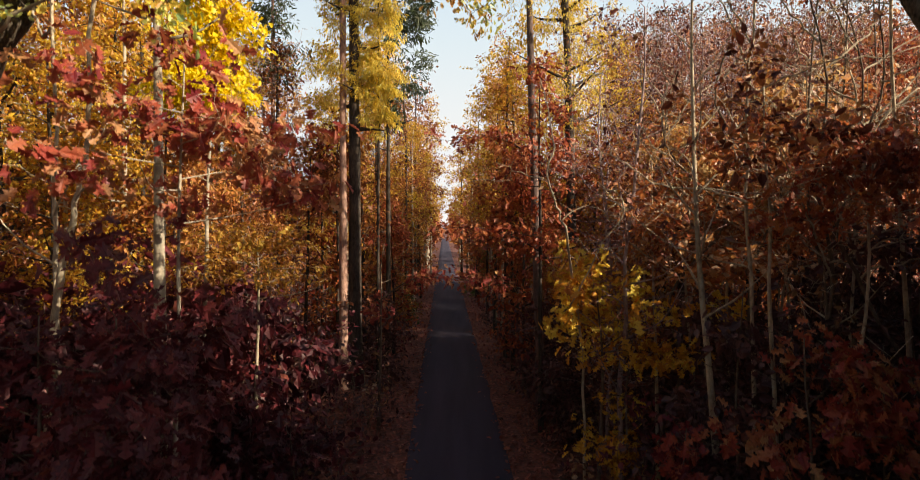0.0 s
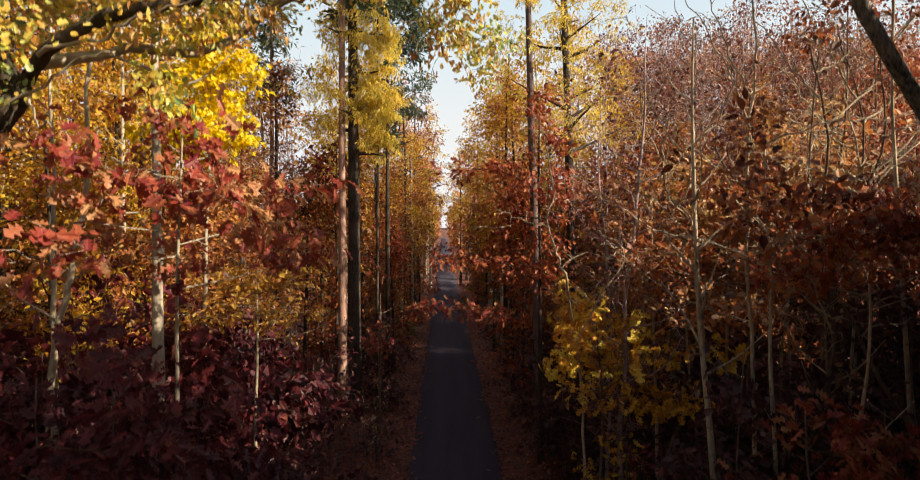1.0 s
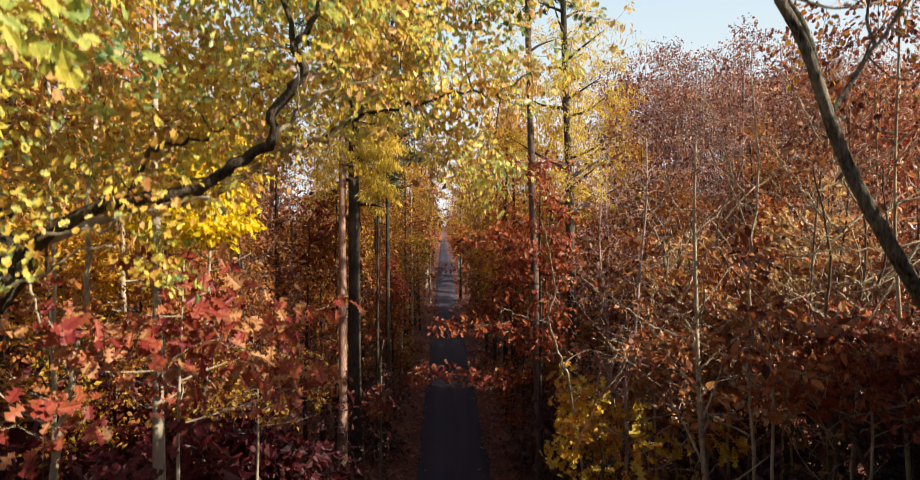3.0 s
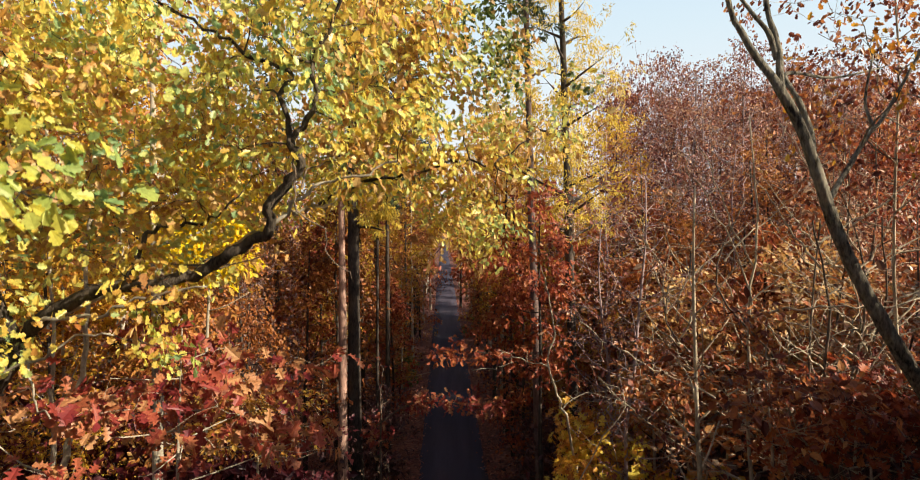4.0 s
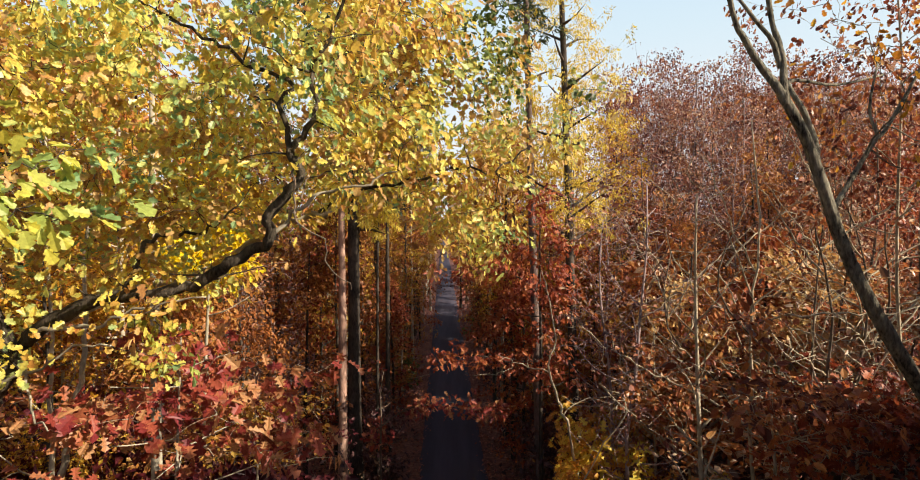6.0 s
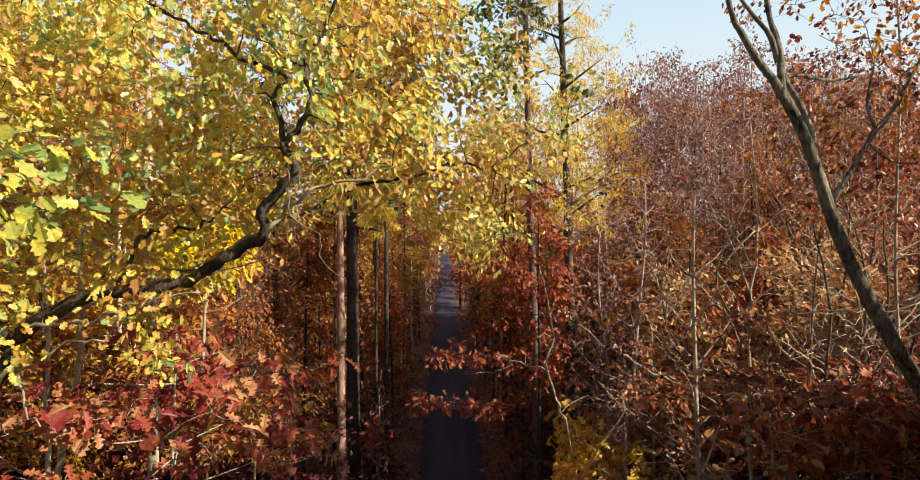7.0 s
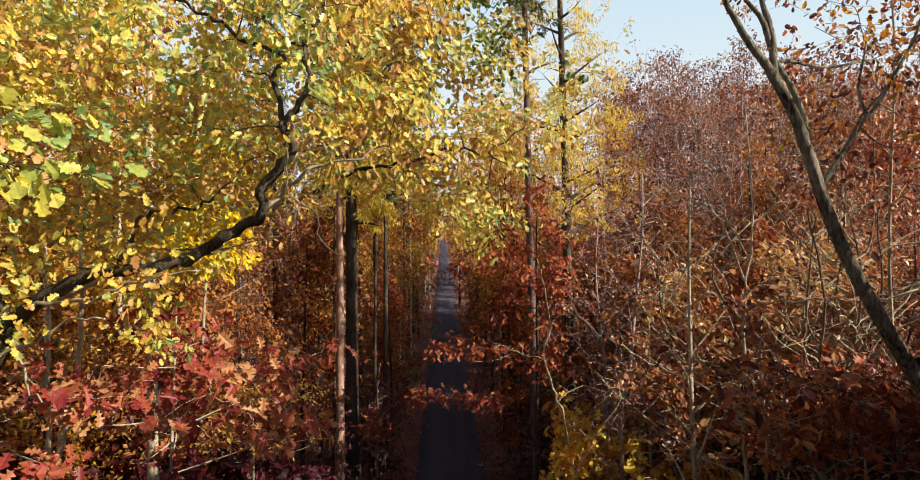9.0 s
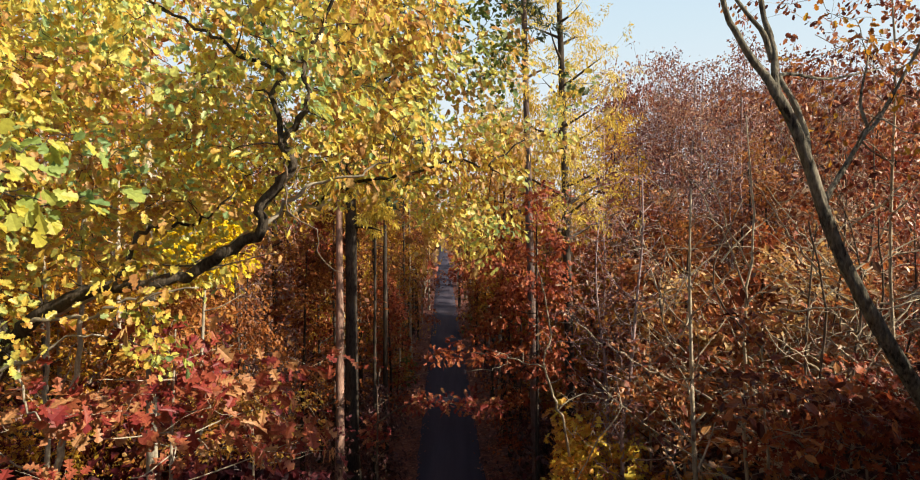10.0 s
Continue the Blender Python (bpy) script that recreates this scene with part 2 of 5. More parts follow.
def leaf_mesh(name, places, outward, size, shape, material, rng, droop=0.45, lay=(0, 0, 0.9), spread=0.3, fold=0.25, loose=0.36):
    """One blade at every place, folded along its rib; each blade is an island of its own. lay: the way the blades face."""
    n = len(places)
    half = LEAF_SHAPES[shape]
    k = len(half)
    tmpl = [(0, 0, 0), (1, 0, 0)] + [(a, b, b * fold) for a, b in half] + [(a, -b, b * fold) for a, b in half]
    tmpl = np.array(tmpl, np.float64)
    d = unit(rng.normal(size=(n, 3)) * 0.42 + outward * 0.85 + np.array((0, 0, -droop)))
    up = unit(rng.normal(size=(n, 3)) * loose + np.asarray(lay))
    s = unit(np.cross(up, d))
    u = np.cross(d, s)
    if shape in ("oak", "red_oak", "maple"):
        spread = min(spread, 0.17)
    sz = size * np.exp(rng.normal(size=n) * spread)
    wide = rng.uniform(0.75, 1.2, n)
    v = (tmpl[None, :, 0:1] - 0.0) * d[:, None] + tmpl[None, :, 1:2] * s[:, None] * wide[:, None, None] + tmpl[None, :, 2:3] * u[:, None]
    bow = -(tmpl[:, 0] ** 2) * 0.22
    v = v + bow[None, :, None] * u[:, None] * rng.uniform(-0.3, 1.3, n)[:, None, None]
    v = places[:, None] + v * sz[:, None, None]
    left = [0, 1] + list(range(2 + k - 1, 1, -1))
    right = [1, 0] + list(range(2 + k, 2 + 2 * k))
    loop = np.array(left + right)
    m = len(tmpl)
    loops = (loop[None] + (np.arange(n) * m)[:, None]).ravel()
    sizes = np.full(2 * n, k + 2)
    return mesh_of(name, v.reshape(-1, 3), loops, sizes, material)


def smooth_line(points, per=4):
    """A polyline bent smoothly through the given points."""
    p = np.array(points, float)
    if len(p) < 3:
        t = np.linspace(0, 1, per + 1)[:, None]
        return p[0] * (1 - t) + p[1] * t
    ext = np.vstack([2 * p[0] - p[1], p, 2 * p[-1] - p[-2]])
    out = []
    for i in range(len(p) - 1):
        a, b, c, d = ext[i:i + 4]
        for t in np.arange(per) / per:
            out.append(0.5 * (2 * b + (c - a) * t + (2 * a - 5 * b + 4 * c - d) * t * t + (3 * b - a - 3 * c + d) * t ** 3))
    return np.vstack([out, p[-1]])


def tubes_mesh(name, lines, material, rng, rough=0.06):
    """Tapered round tubes: lines is a list of (points, radii, sides)."""
    vs, loops, sizes, at = [], [], [], 0
    for pts, rad, sides in lines:
        n = len(pts)
        tan = unit(np.gradient(pts, axis=0))
        ref = np.array((0.31, 0.95, 0.05)) if abs(tan[0][2]) > 0.7 else np.array((0.05, 0.1, 1.0))
        s = unit(np.cross(tan, ref))
        u = np.cross(s, tan)
        ang = np.arange(sides) * 2 * np.pi / sides
        ring = np.cos(ang)[None, :, None] * s[:, None] + np.sin(ang)[None, :, None] * u[:, None]
        r = np.asarray(rad)[:, None] * (1 + rough * rng.normal(size=(n, sides)))
        vs.append((pts[:, None] + ring * r[:, :, None]).reshape(-1, 3))
        i, j = np.meshgrid(np.arange(n - 1), np.arange(sides), indexing="ij")
        a = at + i * sides + j
        b = at + i * sides + (j + 1) % sides
        loops.append(np.stack([a, b, b + sides, a + sides], -1).reshape(-1))
        sizes.append(np.full((n - 1) * sides, 4))
        cap = at + (n - 1) * sides + np.arange(sides)
        loops.append(cap)
        sizes.append(np.array([sides]))
        at += n * sides
    return mesh_of(name, np.vstack(vs), np.concatenate(loops), np.concatenate(sizes), material, True)


def branch_out(nodes, radii, tips, rng, per=4, thick=0.011, sides=4, sag=0.12, least=0.003):
    """Twigs from the nearest limb to every tip; nearer tips first, so that later ones fork from them."""
    nodes, radii, lines = list(map(np.array, nodes)), list(radii), []
    arr = np.array(nodes)
    first = np.min(np.linalg.norm(tips[:, None] - arr[None], axis=2), axis=1)
    cap = len(nodes) + len(tips) * 2
    store = np.zeros((cap, 3))
    store[:len(nodes)] = arr
    have = len(nodes)
    rr = np.zeros(cap)
    rr[:have] = radii
    outs = np.zeros((len(tips), 3))
    for i in np.argsort(first):
        tip = tips[i]
        gap = tip - store[:have]
        dist = np.linalg.norm(gap, axis=1)
        score = dist * (1 + 0.5 * np.maximum(0, -gap[:, 2] / np.maximum(dist, 1e-6))) + rng.uniform(0, 0.12, have)
        j = int(np.argmin(score))
        a, ln = store[j], max(dist[j], 0.02)
        side = rng.normal(size=3) * ln * 0.12
        mid = a * 0.5 + tip * 0.5 + side + np.array((0, 0, sag * ln))
        t = np.linspace(0, 1, per)[:, None]
        pts = a * (1 - t) ** 2 + 2 * mid * t * (1 - t) + tip * t ** 2
        pts[1:-1] += rng.normal(size=(per - 2, 3)) * ln * 0.035
        r0 = min(rr[j] * 0.75, least * 1.3 + thick * ln)
        r0 = max(r0, least * 1.1)
        lines.append((pts, np.linspace(r0, least, per), sides))
        store[have], rr[have] = pts[per // 2], r0 * 0.75
        store[have + 1], rr[have + 1] = tip, least
        have += 2
        outs[i] = unit(tip - mid)
    return lines, outs


def spray(tips, outs, count, radius, rng, flat=(0.25, -0.3, 0.4), loose=0.3):
    """Leaves set in two ranks along each twig end, as a flat spray: their places, directions and the way the blades face."""
    axis = unit(outs * np.array((1, 1, 0.6)) + rng.normal(size=outs.shape) * 0.3)
    face = unit(np.asarray(flat, float) * np.ones_like(outs) + rng.normal(size=outs.shape) * loose)
    face = unit(face - axis * np.sum(face * axis, axis=1, keepdims=True) * 0.85)
    side = unit(np.cross(face, axis))
    reps = np.repeat(np.arange(len(tips)), count)
    n = len(reps)
    rank = np.where(rng.uniform(size=n) < 0.5, -1.0, 1.0)
    along = rng.uniform(-2.2, 0.7, n) * radius
    across = rank * rng.uniform(0.02, 1.15, n) * radius * (1 - 0.4 * np.maximum(0, along / radius))
    places = tips[reps] + axis[reps] * along[:, None] + side[reps] * across[:, None] + face[reps] * (rng.normal(size=n) * 0.22 * radius)[:, None]
    return places, unit(axis[reps] * 0.6 + side[reps] * rank[:, None] * 0.75), face[reps]


def part(name, mesh, parent, label=""):
    ob = new(name, mesh)
    ob.parent = parent
    if label:
        tagged(ob, label)
    return ob


def thing(name, label, category, group="", at=(0, 0, 0)):
    ob = new(name)
    ob.location = at
    ob.empty_display_size = 0.2
    return tagged(ob, label, category, group)


def bole(height, r0, rng, wobble=0.12, lean=(0, 0), steps=9, top=0.25, flare=1.35):
    """A trunk line from the ground, with its radii."""
    t = np.linspace(0, 1, steps)
    x = lean[0] * t + wobble * np.cumsum(rng.normal(size=steps)) * 0.4 * t
    y = lean[1] * t + wobble * np.cumsum(rng.normal(size=steps)) * 0.4 * t
    pts = np.stack([x, y, t * height], 1)
    pts[0, 2] = -0.15
    rad = r0 * (1 - (1 - top) * t ** 1.1)
    rad[0] *= flare
    return smooth_line(pts, 2), np.interp(np.linspace(0, 1, 2 * steps - 1), t, rad)


def crown_tips(kind, n, base, top, spread, centre, rng):
    """Twig ends within a crown: centre(h) gives the trunk's place at a height."""
    out = []
    if kind == "layers":
        levels = np.linspace(base, top, max(4, int((top - base) / 0.7)))
        weight = 1.0 - 0.85 * np.linspace(0, 1, len(levels))
        arms = [(rng.choice(levels, p=weight / weight.sum()) + rng.normal() * 0.1, rng.uniform(0, 6.28)) for _ in range(int(n / 5) + 1)]
    while len(out) < n:
        if kind == "layers":
            z, az = arms[rng.integers(len(arms))]
            f = min(1.0, max(0.0, (z - base) / (top - base)))
            reach = spread * (1.0 - 0.65 * f ** 1.5) * (0.65 + 0.35 * np.sin(az * 3 + z))
            r = reach * np.sqrt(rng.uniform(0.05, 1))
            a = az + rng.normal() * 0.35
            p = (r * np.cos(a), r * np.sin(a), z + rng.normal() * 0.12 + 0.15 * r)
        else:
            f = rng.uniform(0, 1)
            z = base + (top - base) * f
            if kind == "oval":
                w = np.sqrt(max(0.03, 1 - (2 * f - 0.9) ** 2 / 1.25))
            elif kind == "cone":
                w = 1.05 - 0.9 * f
            elif kind == "vase":
                w = 0.25 + 0.75 * f ** 0.7 if f < 0.85 else 0.9
            a = rng.uniform(0, 6.28)
            lump = 0.72 + 0.28 * np.sin(3 * a + 5 * f) * np.sin(9 * f + a)
            r = spread * w * lump * rng.uniform(0.12, 1) ** 0.6
            p = (r * np.cos(a), r * np.sin(a), z)
        c = centre(p[2])
        out.append((p[0] + c[0], p[1] + c[1], p[2]))
    out = np.array(out)
    heads = max(7, n // 8)
    pick = rng.integers(0, heads, n)
    wide = 0.15 * spread + 0.12
    near = out[pick] + rng.normal(size=(n, 3)) * np.array((wide, wide, wide * (0.35 if kind == "layers" else 0.6)))
    keep = (np.arange(n) < heads) | (rng.uniform(size=n) < 0.22)
    return np.where(keep[:, None], out, near)


def tree(name, label, category, at, seed, height, r0, crown, base, spread, tips, per_tip, leaf, size, leaf_mat, bark, limbs=7, radius=0.22,
         lean=(0, 0), wobble=0.12, droop=0.45, thick=0.011, group="", bough=None, rise=0.5, flat=(0.4, -0.28, 0.42), least=0.003, top=None, trunk_top=0.22, sides=9, twig_sides=3, per=4, arms=()):
    """A whole tree: bole, limbs with their twigs, and a crown of single leaves."""
    rng = np.random.default_rng(seed)
    ob = thing(name, label, category, group, at)
    pts, rad = bole(height, r0, rng, wobble, lean, 9, trunk_top)
    part("trunk", tubes_mesh("trunk", [(pts, rad, sides)], bark, rng), ob)

    def centre(h):
        return np.array((np.interp(h, pts[:, 2], pts[:, 0]), np.interp(h, pts[:, 2], pts[:, 1])))
    hi = top or height * 1.03
    lines = []
    nodes, nrad = [], []
    for p, r in zip(pts, rad):
        if p[2] > base * 0.75:
            nodes.append(p)
            nrad.append(r)
    for i in range(limbs):
        f = (i + rng.uniform(0.1, 0.9)) / limbs
        z0 = base * 0.92 + (height * 0.93 - base * 0.92) * f
        az = i * 2.4 + rng.uniform(-0.5, 0.5)
        ln = spread * (0.8 - 0.45 * f) * rng.uniform(0.7, 1.1)
        c = centre(z0)
        p0 = np.array((c[0], c[1], z0))
        out = np.array((np.cos(az), np.sin(az), 0))
        mid = p0 + out * ln * 0.5 + np.array((0, 0, ln * rise * 0.35))
        end = p0 + out * ln + np.array((0, 0, ln * rise * rng.uniform(0.6, 1.2)))
        line = smooth_line([p0, mid + rng.normal(size=3) * 0.06 * ln, end], 3)
        ra = np.linspace(min(r0 * 0.38, np.interp(z0, pts[:, 2], rad) * 0.6), 0.006, len(line))
        lines.append((line, ra, 5))
        nodes += list(line[1:])
        nrad += list(ra[1:])
    t = crown_tips(crown, tips, base, hi, spread, centre, rng)
    for points, thick_end, count, wide in arms:
        line = smooth_line(points, 5)
        ra = np.linspace(thick_end, 0.006, len(line))
        lines.append((line, ra, 6))
        nodes += list(line[1:])
        nrad += list(ra[1:])
        pick = rng.integers(len(line) // 3, len(line), count)
        t = np.vstack([t, line[pick] + rng.normal(size=(count, 3)) * np.array((wide, wide, wide * 0.35))])
    if crown == "layers":
        twigs, outs = branch_out(nodes, nrad, t, rng, per, thick, twig_sides, 0.05, least)
    else:
        twigs, outs = branch_out(nodes, nrad, t, rng, per, thick, twig_sides, 0.12, least)
    tagged(part("branchwork", tubes_mesh("branchwork", lines + twigs, bough or bark, rng), ob), kind="stuff")
    if per_tip:
        facing = (0, 0, flat) if np.isscalar(flat) else flat
        places, outward, lay = spray(t, outs, per_tip, radius, rng, facing)
        part("crown", leaf_mesh("crown", places, outward, size, leaf, leaf_mat, rng, droop, lay), ob)
    return ob


# ---- ground and road ----
def road_x(y):
    return 0.36 - 0.0295 * y


def build_ground():
    steps = np.concatenate([-np.geomspace(700, 40, 10), np.arange(-36, 37, 1.5), np.geomspace(40, 700, 10)])
    ys = np.concatenate([-np.geomspace(500, 40, 8), np.arange(-36, 90, 1.5), np.geomspace(92, 1500, 14)])
    vs = []
    for y in ys:
        for x in steps:
            off = abs(x - road_x(y))
            k = min(1.0, max(0.0, (off - 1.6) / 3.0))
            z = -0.02 + k * (0.16 * noise.noise((x * 0.21, y * 0.21, 1.0)) + 0.05 * noise.noise((x * 0.9, y * 0.9, 4.0)))
            vs.append((x, y, z))
    nx, ny = len(steps), len(ys)
    i, j = np.meshgrid(np.arange(ny - 1), np.arange(nx - 1), indexing="ij")
    a = i * nx + j
    loops = np.stack([a, a + 1, a + 1 + nx, a + nx], -1).reshape(-1)
    ob = new("ground", mesh_of("ground", vs, loops, np.full((nx - 1) * (ny - 1), 4), SOIL, True))
    tagged(ob, "woodland floor of brown soil under red-brown fallen leaves", "ground", kind="structure")


def build_road():
    ys = np.concatenate([np.arange(-40, 60, 0.6), np.arange(60, 301, 6.0)])
    vs, loops, sizes = [], [], []
    for y in ys:
        wl = 1.32 + 0.07 * noise.noise((y * 0.5, 0, 0)) + 0.04 * noise.noise((y * 2.1, 3, 0))
        wr = 1.32 + 0.07 * noise.noise((y * 0.5, 9, 0)) + 0.04 * noise.noise((y * 2.1, 7, 0))
        c = road_x(y)
        for dx, z in ((-wl - 0.06, -0.06), (-wl, 0.012), (-0.6, 0.035), (0, 0.042), (0.6, 0.035), (wr, 0.012), (wr + 0.06, -0.06)):
            vs.append((c + dx, y, z))
    n = 7
    for i in range(len(ys) - 1):
        for j in range(n - 1):
            a = i * n + j
            loops += [a, a + 1, a + 1 + n, a + n]
            sizes.append(4)
    ob = new("road", mesh_of("road", vs, loops, sizes, ASPHALT, True))
    tagged(ob, "narrow straight dark asphalt forest road edged with leaves", "road", kind="structure")


def build_litter():
    rng = np.random.default_rng(11)
    n = 18000
    y = 8 + 62 * rng.uniform(0, 1, n) ** 1.6
    off = rng.normal(size=n) * 4.0
    side = np.where(off > 0, 1, -1)
    off = off + side * 1.0
    thin = (np.abs(off) < 1.25) & (rng.uniform(0, 1, n) > 0.12)
    keep = ~thin
    x = road_x(y) + off
    places = np.stack([x, y, np.where(np.abs(off) < 1.3, 0.045, 0.03) + rng.uniform(0, 0.05, n)], 1)[keep]
    ob = new("fallen_leaves", leaf_mesh("fallen_leaves", places, np.zeros_like(places), 0.13, "ovate", LITTER, rng, 0.0, (0, 0, 1.6)))
    tagged(ob, "red-brown fallen leaves strewn along the road's verges", "fallen leaves", kind="stuff")


def build_backdrop():
    """Pale sky far beyond the wood, in a wide arc ahead."""
    m, nt, bsdf = nodes_of("pale_autumn_sky")
    em = nt.nodes.new("ShaderNodeEmission")
    geo = nt.nodes.new("ShaderNodeNewGeometry")
    xyz = nt.nodes.new("ShaderNodeSeparateXYZ")
    nt.links.new(geo.outputs["Position"], xyz.inputs[0])
    nt.links.new(ramp(nt, math_node(nt, "MULTIPLY", xyz.outputs[2], 1 / 900), [(0.0, (0.84, 0.92, 1.0)), (0.3, (0.76, 0.89, 1.0)), (0.55, (0.64, 0.84, 1.0)), (1.0, (0.46, 0.72, 1.0))]), em.inputs[0])
    em.inputs[1].default_value = SKY_GLOW
    nt.links.new(em.outputs[0], nt.nodes["Material Output"].inputs[0])
    n, r = 48, 1450
    a = np.linspace(radians(-78), radians(78), n)
    vs = [(r * math.sin(v), r * math.cos(v), z) for z in (-5, 450, 900) for v in a]
    i, j = np.meshgrid(np.arange(2), np.arange(n - 1), indexing="ij")
    q = i * n + j
    loops = np.stack([q, q + n, q + n + 1, q + 1], -1).reshape(-1)
    tagged(new("backdrop", mesh_of("backdrop", vs, loops, np.full(2 * (n - 1), 4), m, True)), "pale bright autumn sky beyond the wood", "sky", kind="structure")


build_backdrop()
build_ground()
build_road()
build_litter()


# ---- the yellow oak whose bough reaches over the road ----
def yellow_oak():
    rng = np.random.default_rng(21)
    ob = thing("oak_tree", "large oak with crooked dark boughs and yellow-green autumn leaves", "tree", at=(0, 0, 0))
    stem = smooth_line([(-6.7, 6.5, -0.15), (-6.5, 6.5, 2.5), (-6.2, 6.4, 5.0), (-5.75, 6.3, 7.2), (-5.32, 6.2, 8.15), (-4.95, 6.2, 8.6)], 4)
    stem_r = np.interp(np.linspace(0, 1, len(stem)), [0, 0.1, 1], [0.34, 0.24, 0.13])
    part("trunk", tubes_mesh("trunk", [(stem, stem_r, 14)], BARK_OAK, rng, 0.05), ob)
    bough_a = [(-4.95, 6.2, 8.6), (-4.75, 6.1, 8.85), (-4.42, 5.95, 9.05), (-3.9, 5.85, 9.28), (-3.48, 5.78, 9.37), (-3.05, 5.7, 9.42), (-2.64, 5.67, 9.52), (-2.18, 5.57, 9.8), (-1.88, 5.47, 9.94), (-1.83, 5.37, 10.2), (-1.58, 5.27, 10.42), (-1.5, 5.22, 10.64), (-1.57, 5.22, 10.82)]
    bough_b = [(-4.7, 6.1, 8.92), (-4.1, 6.8, 9.3), (-3.5, 7.3, 9.45), (-2.96, 7.47, 9.75), (-2.38, 7.37, 10.1), (-1.8, 7.27, 10.25), (-1.19, 7.17, 10.75), (-0.89, 7.12, 11.02), (-0.76, 7.07, 11.44), (-0.8, 7.1, 12.1)]
    bough_c = [(-4.95, 6.2, 8.55), (-5.2, 6.0, 9.6), (-5.0, 5.7, 11.0), (-4.6, 5.6, 12.4), (-4.4, 5.9, 14.0), (-4.5, 6.2, 15.8)]
    bough_d = [(-5.1, 5.85, 10.4), (-4.6, 5.0, 11.2), (-3.8, 4.4, 11.9), (-2.9, 4.2, 12.7), (-2.2, 4.4, 13.6)]
    bough_e = [(-1.56, 5.22, 10.75), (-1.67, 5.22, 11.19), (-1.58, 5.22, 11.4), (-1.95, 5.27, 11.59), (-2.25, 5.32, 11.78), (-2.63, 5.37, 11.98), (-3.2, 5.4, 12.3)]
    bough_f = [(-1.57, 5.22, 10.8), (-1.36, 5.17, 11.04), (-1.31, 5.17, 11.21), (-1.37, 5.17, 11.53), (-1.22, 5.17, 11.76), (-1.12, 5.12, 11.98), (-0.95, 5.0, 12.5), (-1.0, 5.0, 13.2)]
    bough_g = [(-3.48, 5.78, 9.4), (-3.38, 5.9, 9.75), (-3.3, 6.0, 9.95), (-2.96, 5.95, 10.0), (-2.58, 5.8, 10.05), (-2.3, 5.8, 10.3)]
    bough_h = [(-5.2, 6.2, 8.2), (-5.0, 5.2, 8.8), (-4.4, 4.0, 9.3), (-3.6, 3.3, 9.7), (-2.7, 2.9, 10.2)]
    bough_i = [(-1.85, 7.28, 10.26), (-1.5, 7.27, 10.45), (-1.07, 7.17, 10.58), (-0.55, 7.07, 10.67), (0.03, 7.02, 10.81), (0.41, 7.02, 10.77), (0.9, 7.2, 11.1)]
    nodes, nr = [], []
    for pts, a, b in ((bough_a, 0.086, 0.038), (bough_b, 0.07, 0.018), (bough_c, 0.11, 0.03), (bough_d, 0.06, 0.015), (bough_e, 0.028, 0.011), (bough_f, 0.03, 0.011), (bough_g, 0.034, 0.01), (bough_h, 0.06, 0.014), (bough_i, 0.03, 0.01)):
        ln = smooth_line(pts, 4)
        ln[2:-1] += rng.normal(size=(len(ln) - 3, 3)) * 0.018
        r = a + (b - a) * np.linspace(0, 1, len(ln)) ** 0.8
        # bough_b gets paler bark to look sunlit beside the dark boughs
        part("bough", tubes_mesh("bough", [(ln, r, 9)], BARK_GREY if pts is bough_b else BARK_OAK, rng, 0.09), ob)
        nodes += list(ln[3:])
        nr += list(r[3:])
    for pts in ([(-1.53, 5.1, 10.67), (-1.51, 5.15, 10.45), (-1.52, 5.2, 10.14), (-1.28, 5.24, 9.96), (-1.26, 5.3, 9.71), (-1.0, 5.3, 9.5)], [(-1.47, 5.2, 10.37), (-1.4, 5.3, 10.55), (-1.08, 5.33, 10.63)], [(-3.0, 5.8, 9.6), (-2.3, 5.6, 9.62), (-1.7, 5.5, 9.75)]):
        ln = smooth_line(pts, 4)
        part("dead_twig", tubes_mesh("dead_twig", [(ln + rng.normal(size=ln.shape) * 0.012, np.linspace(0.011, 0.004, len(ln)), 6)], BARK_TWIG, rng, 0.1), ob, "bare pale grey dead twig")
    for pts, a in (([(-5.2, 6.0, 8.2), (-4.8, 5.9, 8.45), (-4.35, 5.8, 8.62), (-3.95, 5.7, 8.86), (-3.5, 5.6, 8.9)], 0.02), ([(-4.5, 5.9, 8.97), (-3.9, 5.76, 9.06), (-3.4, 5.62, 9.2), (-2.9, 5.55, 9.36), (-2.5, 5.5, 9.4)], 0.024), ([(-1.86, 5.45, 10.0), (-1.62, 5.4, 10.2), (-1.3, 5.35, 10.42), (-0.95, 5.3, 10.47), (-0.6, 5.3, 10.6)], 0.022), ([(-4.9, 6.2, 8.7), (-4.6, 5.9, 8.5), (-4.3, 5.6, 8.2), (-4.0, 5.4, 8.12)], 0.016)):
        ln = smooth_line(pts, 4)
        ln[1:-1] += rng.normal(size=(len(ln) - 2, 3)) * 0.02
        part("branch", tubes_mesh("branch", [(ln, np.linspace(a, 0.008, len(ln)), 8)], BARK_GREY, rng, 0.1), ob, "pale grey-green crooked branch")
        nodes += list(ln[3:])
        nr += list(np.linspace(a, 0.008, len(ln))[3:])
    spine = np.array(smooth_line(bough_a, 3))
    tips = []
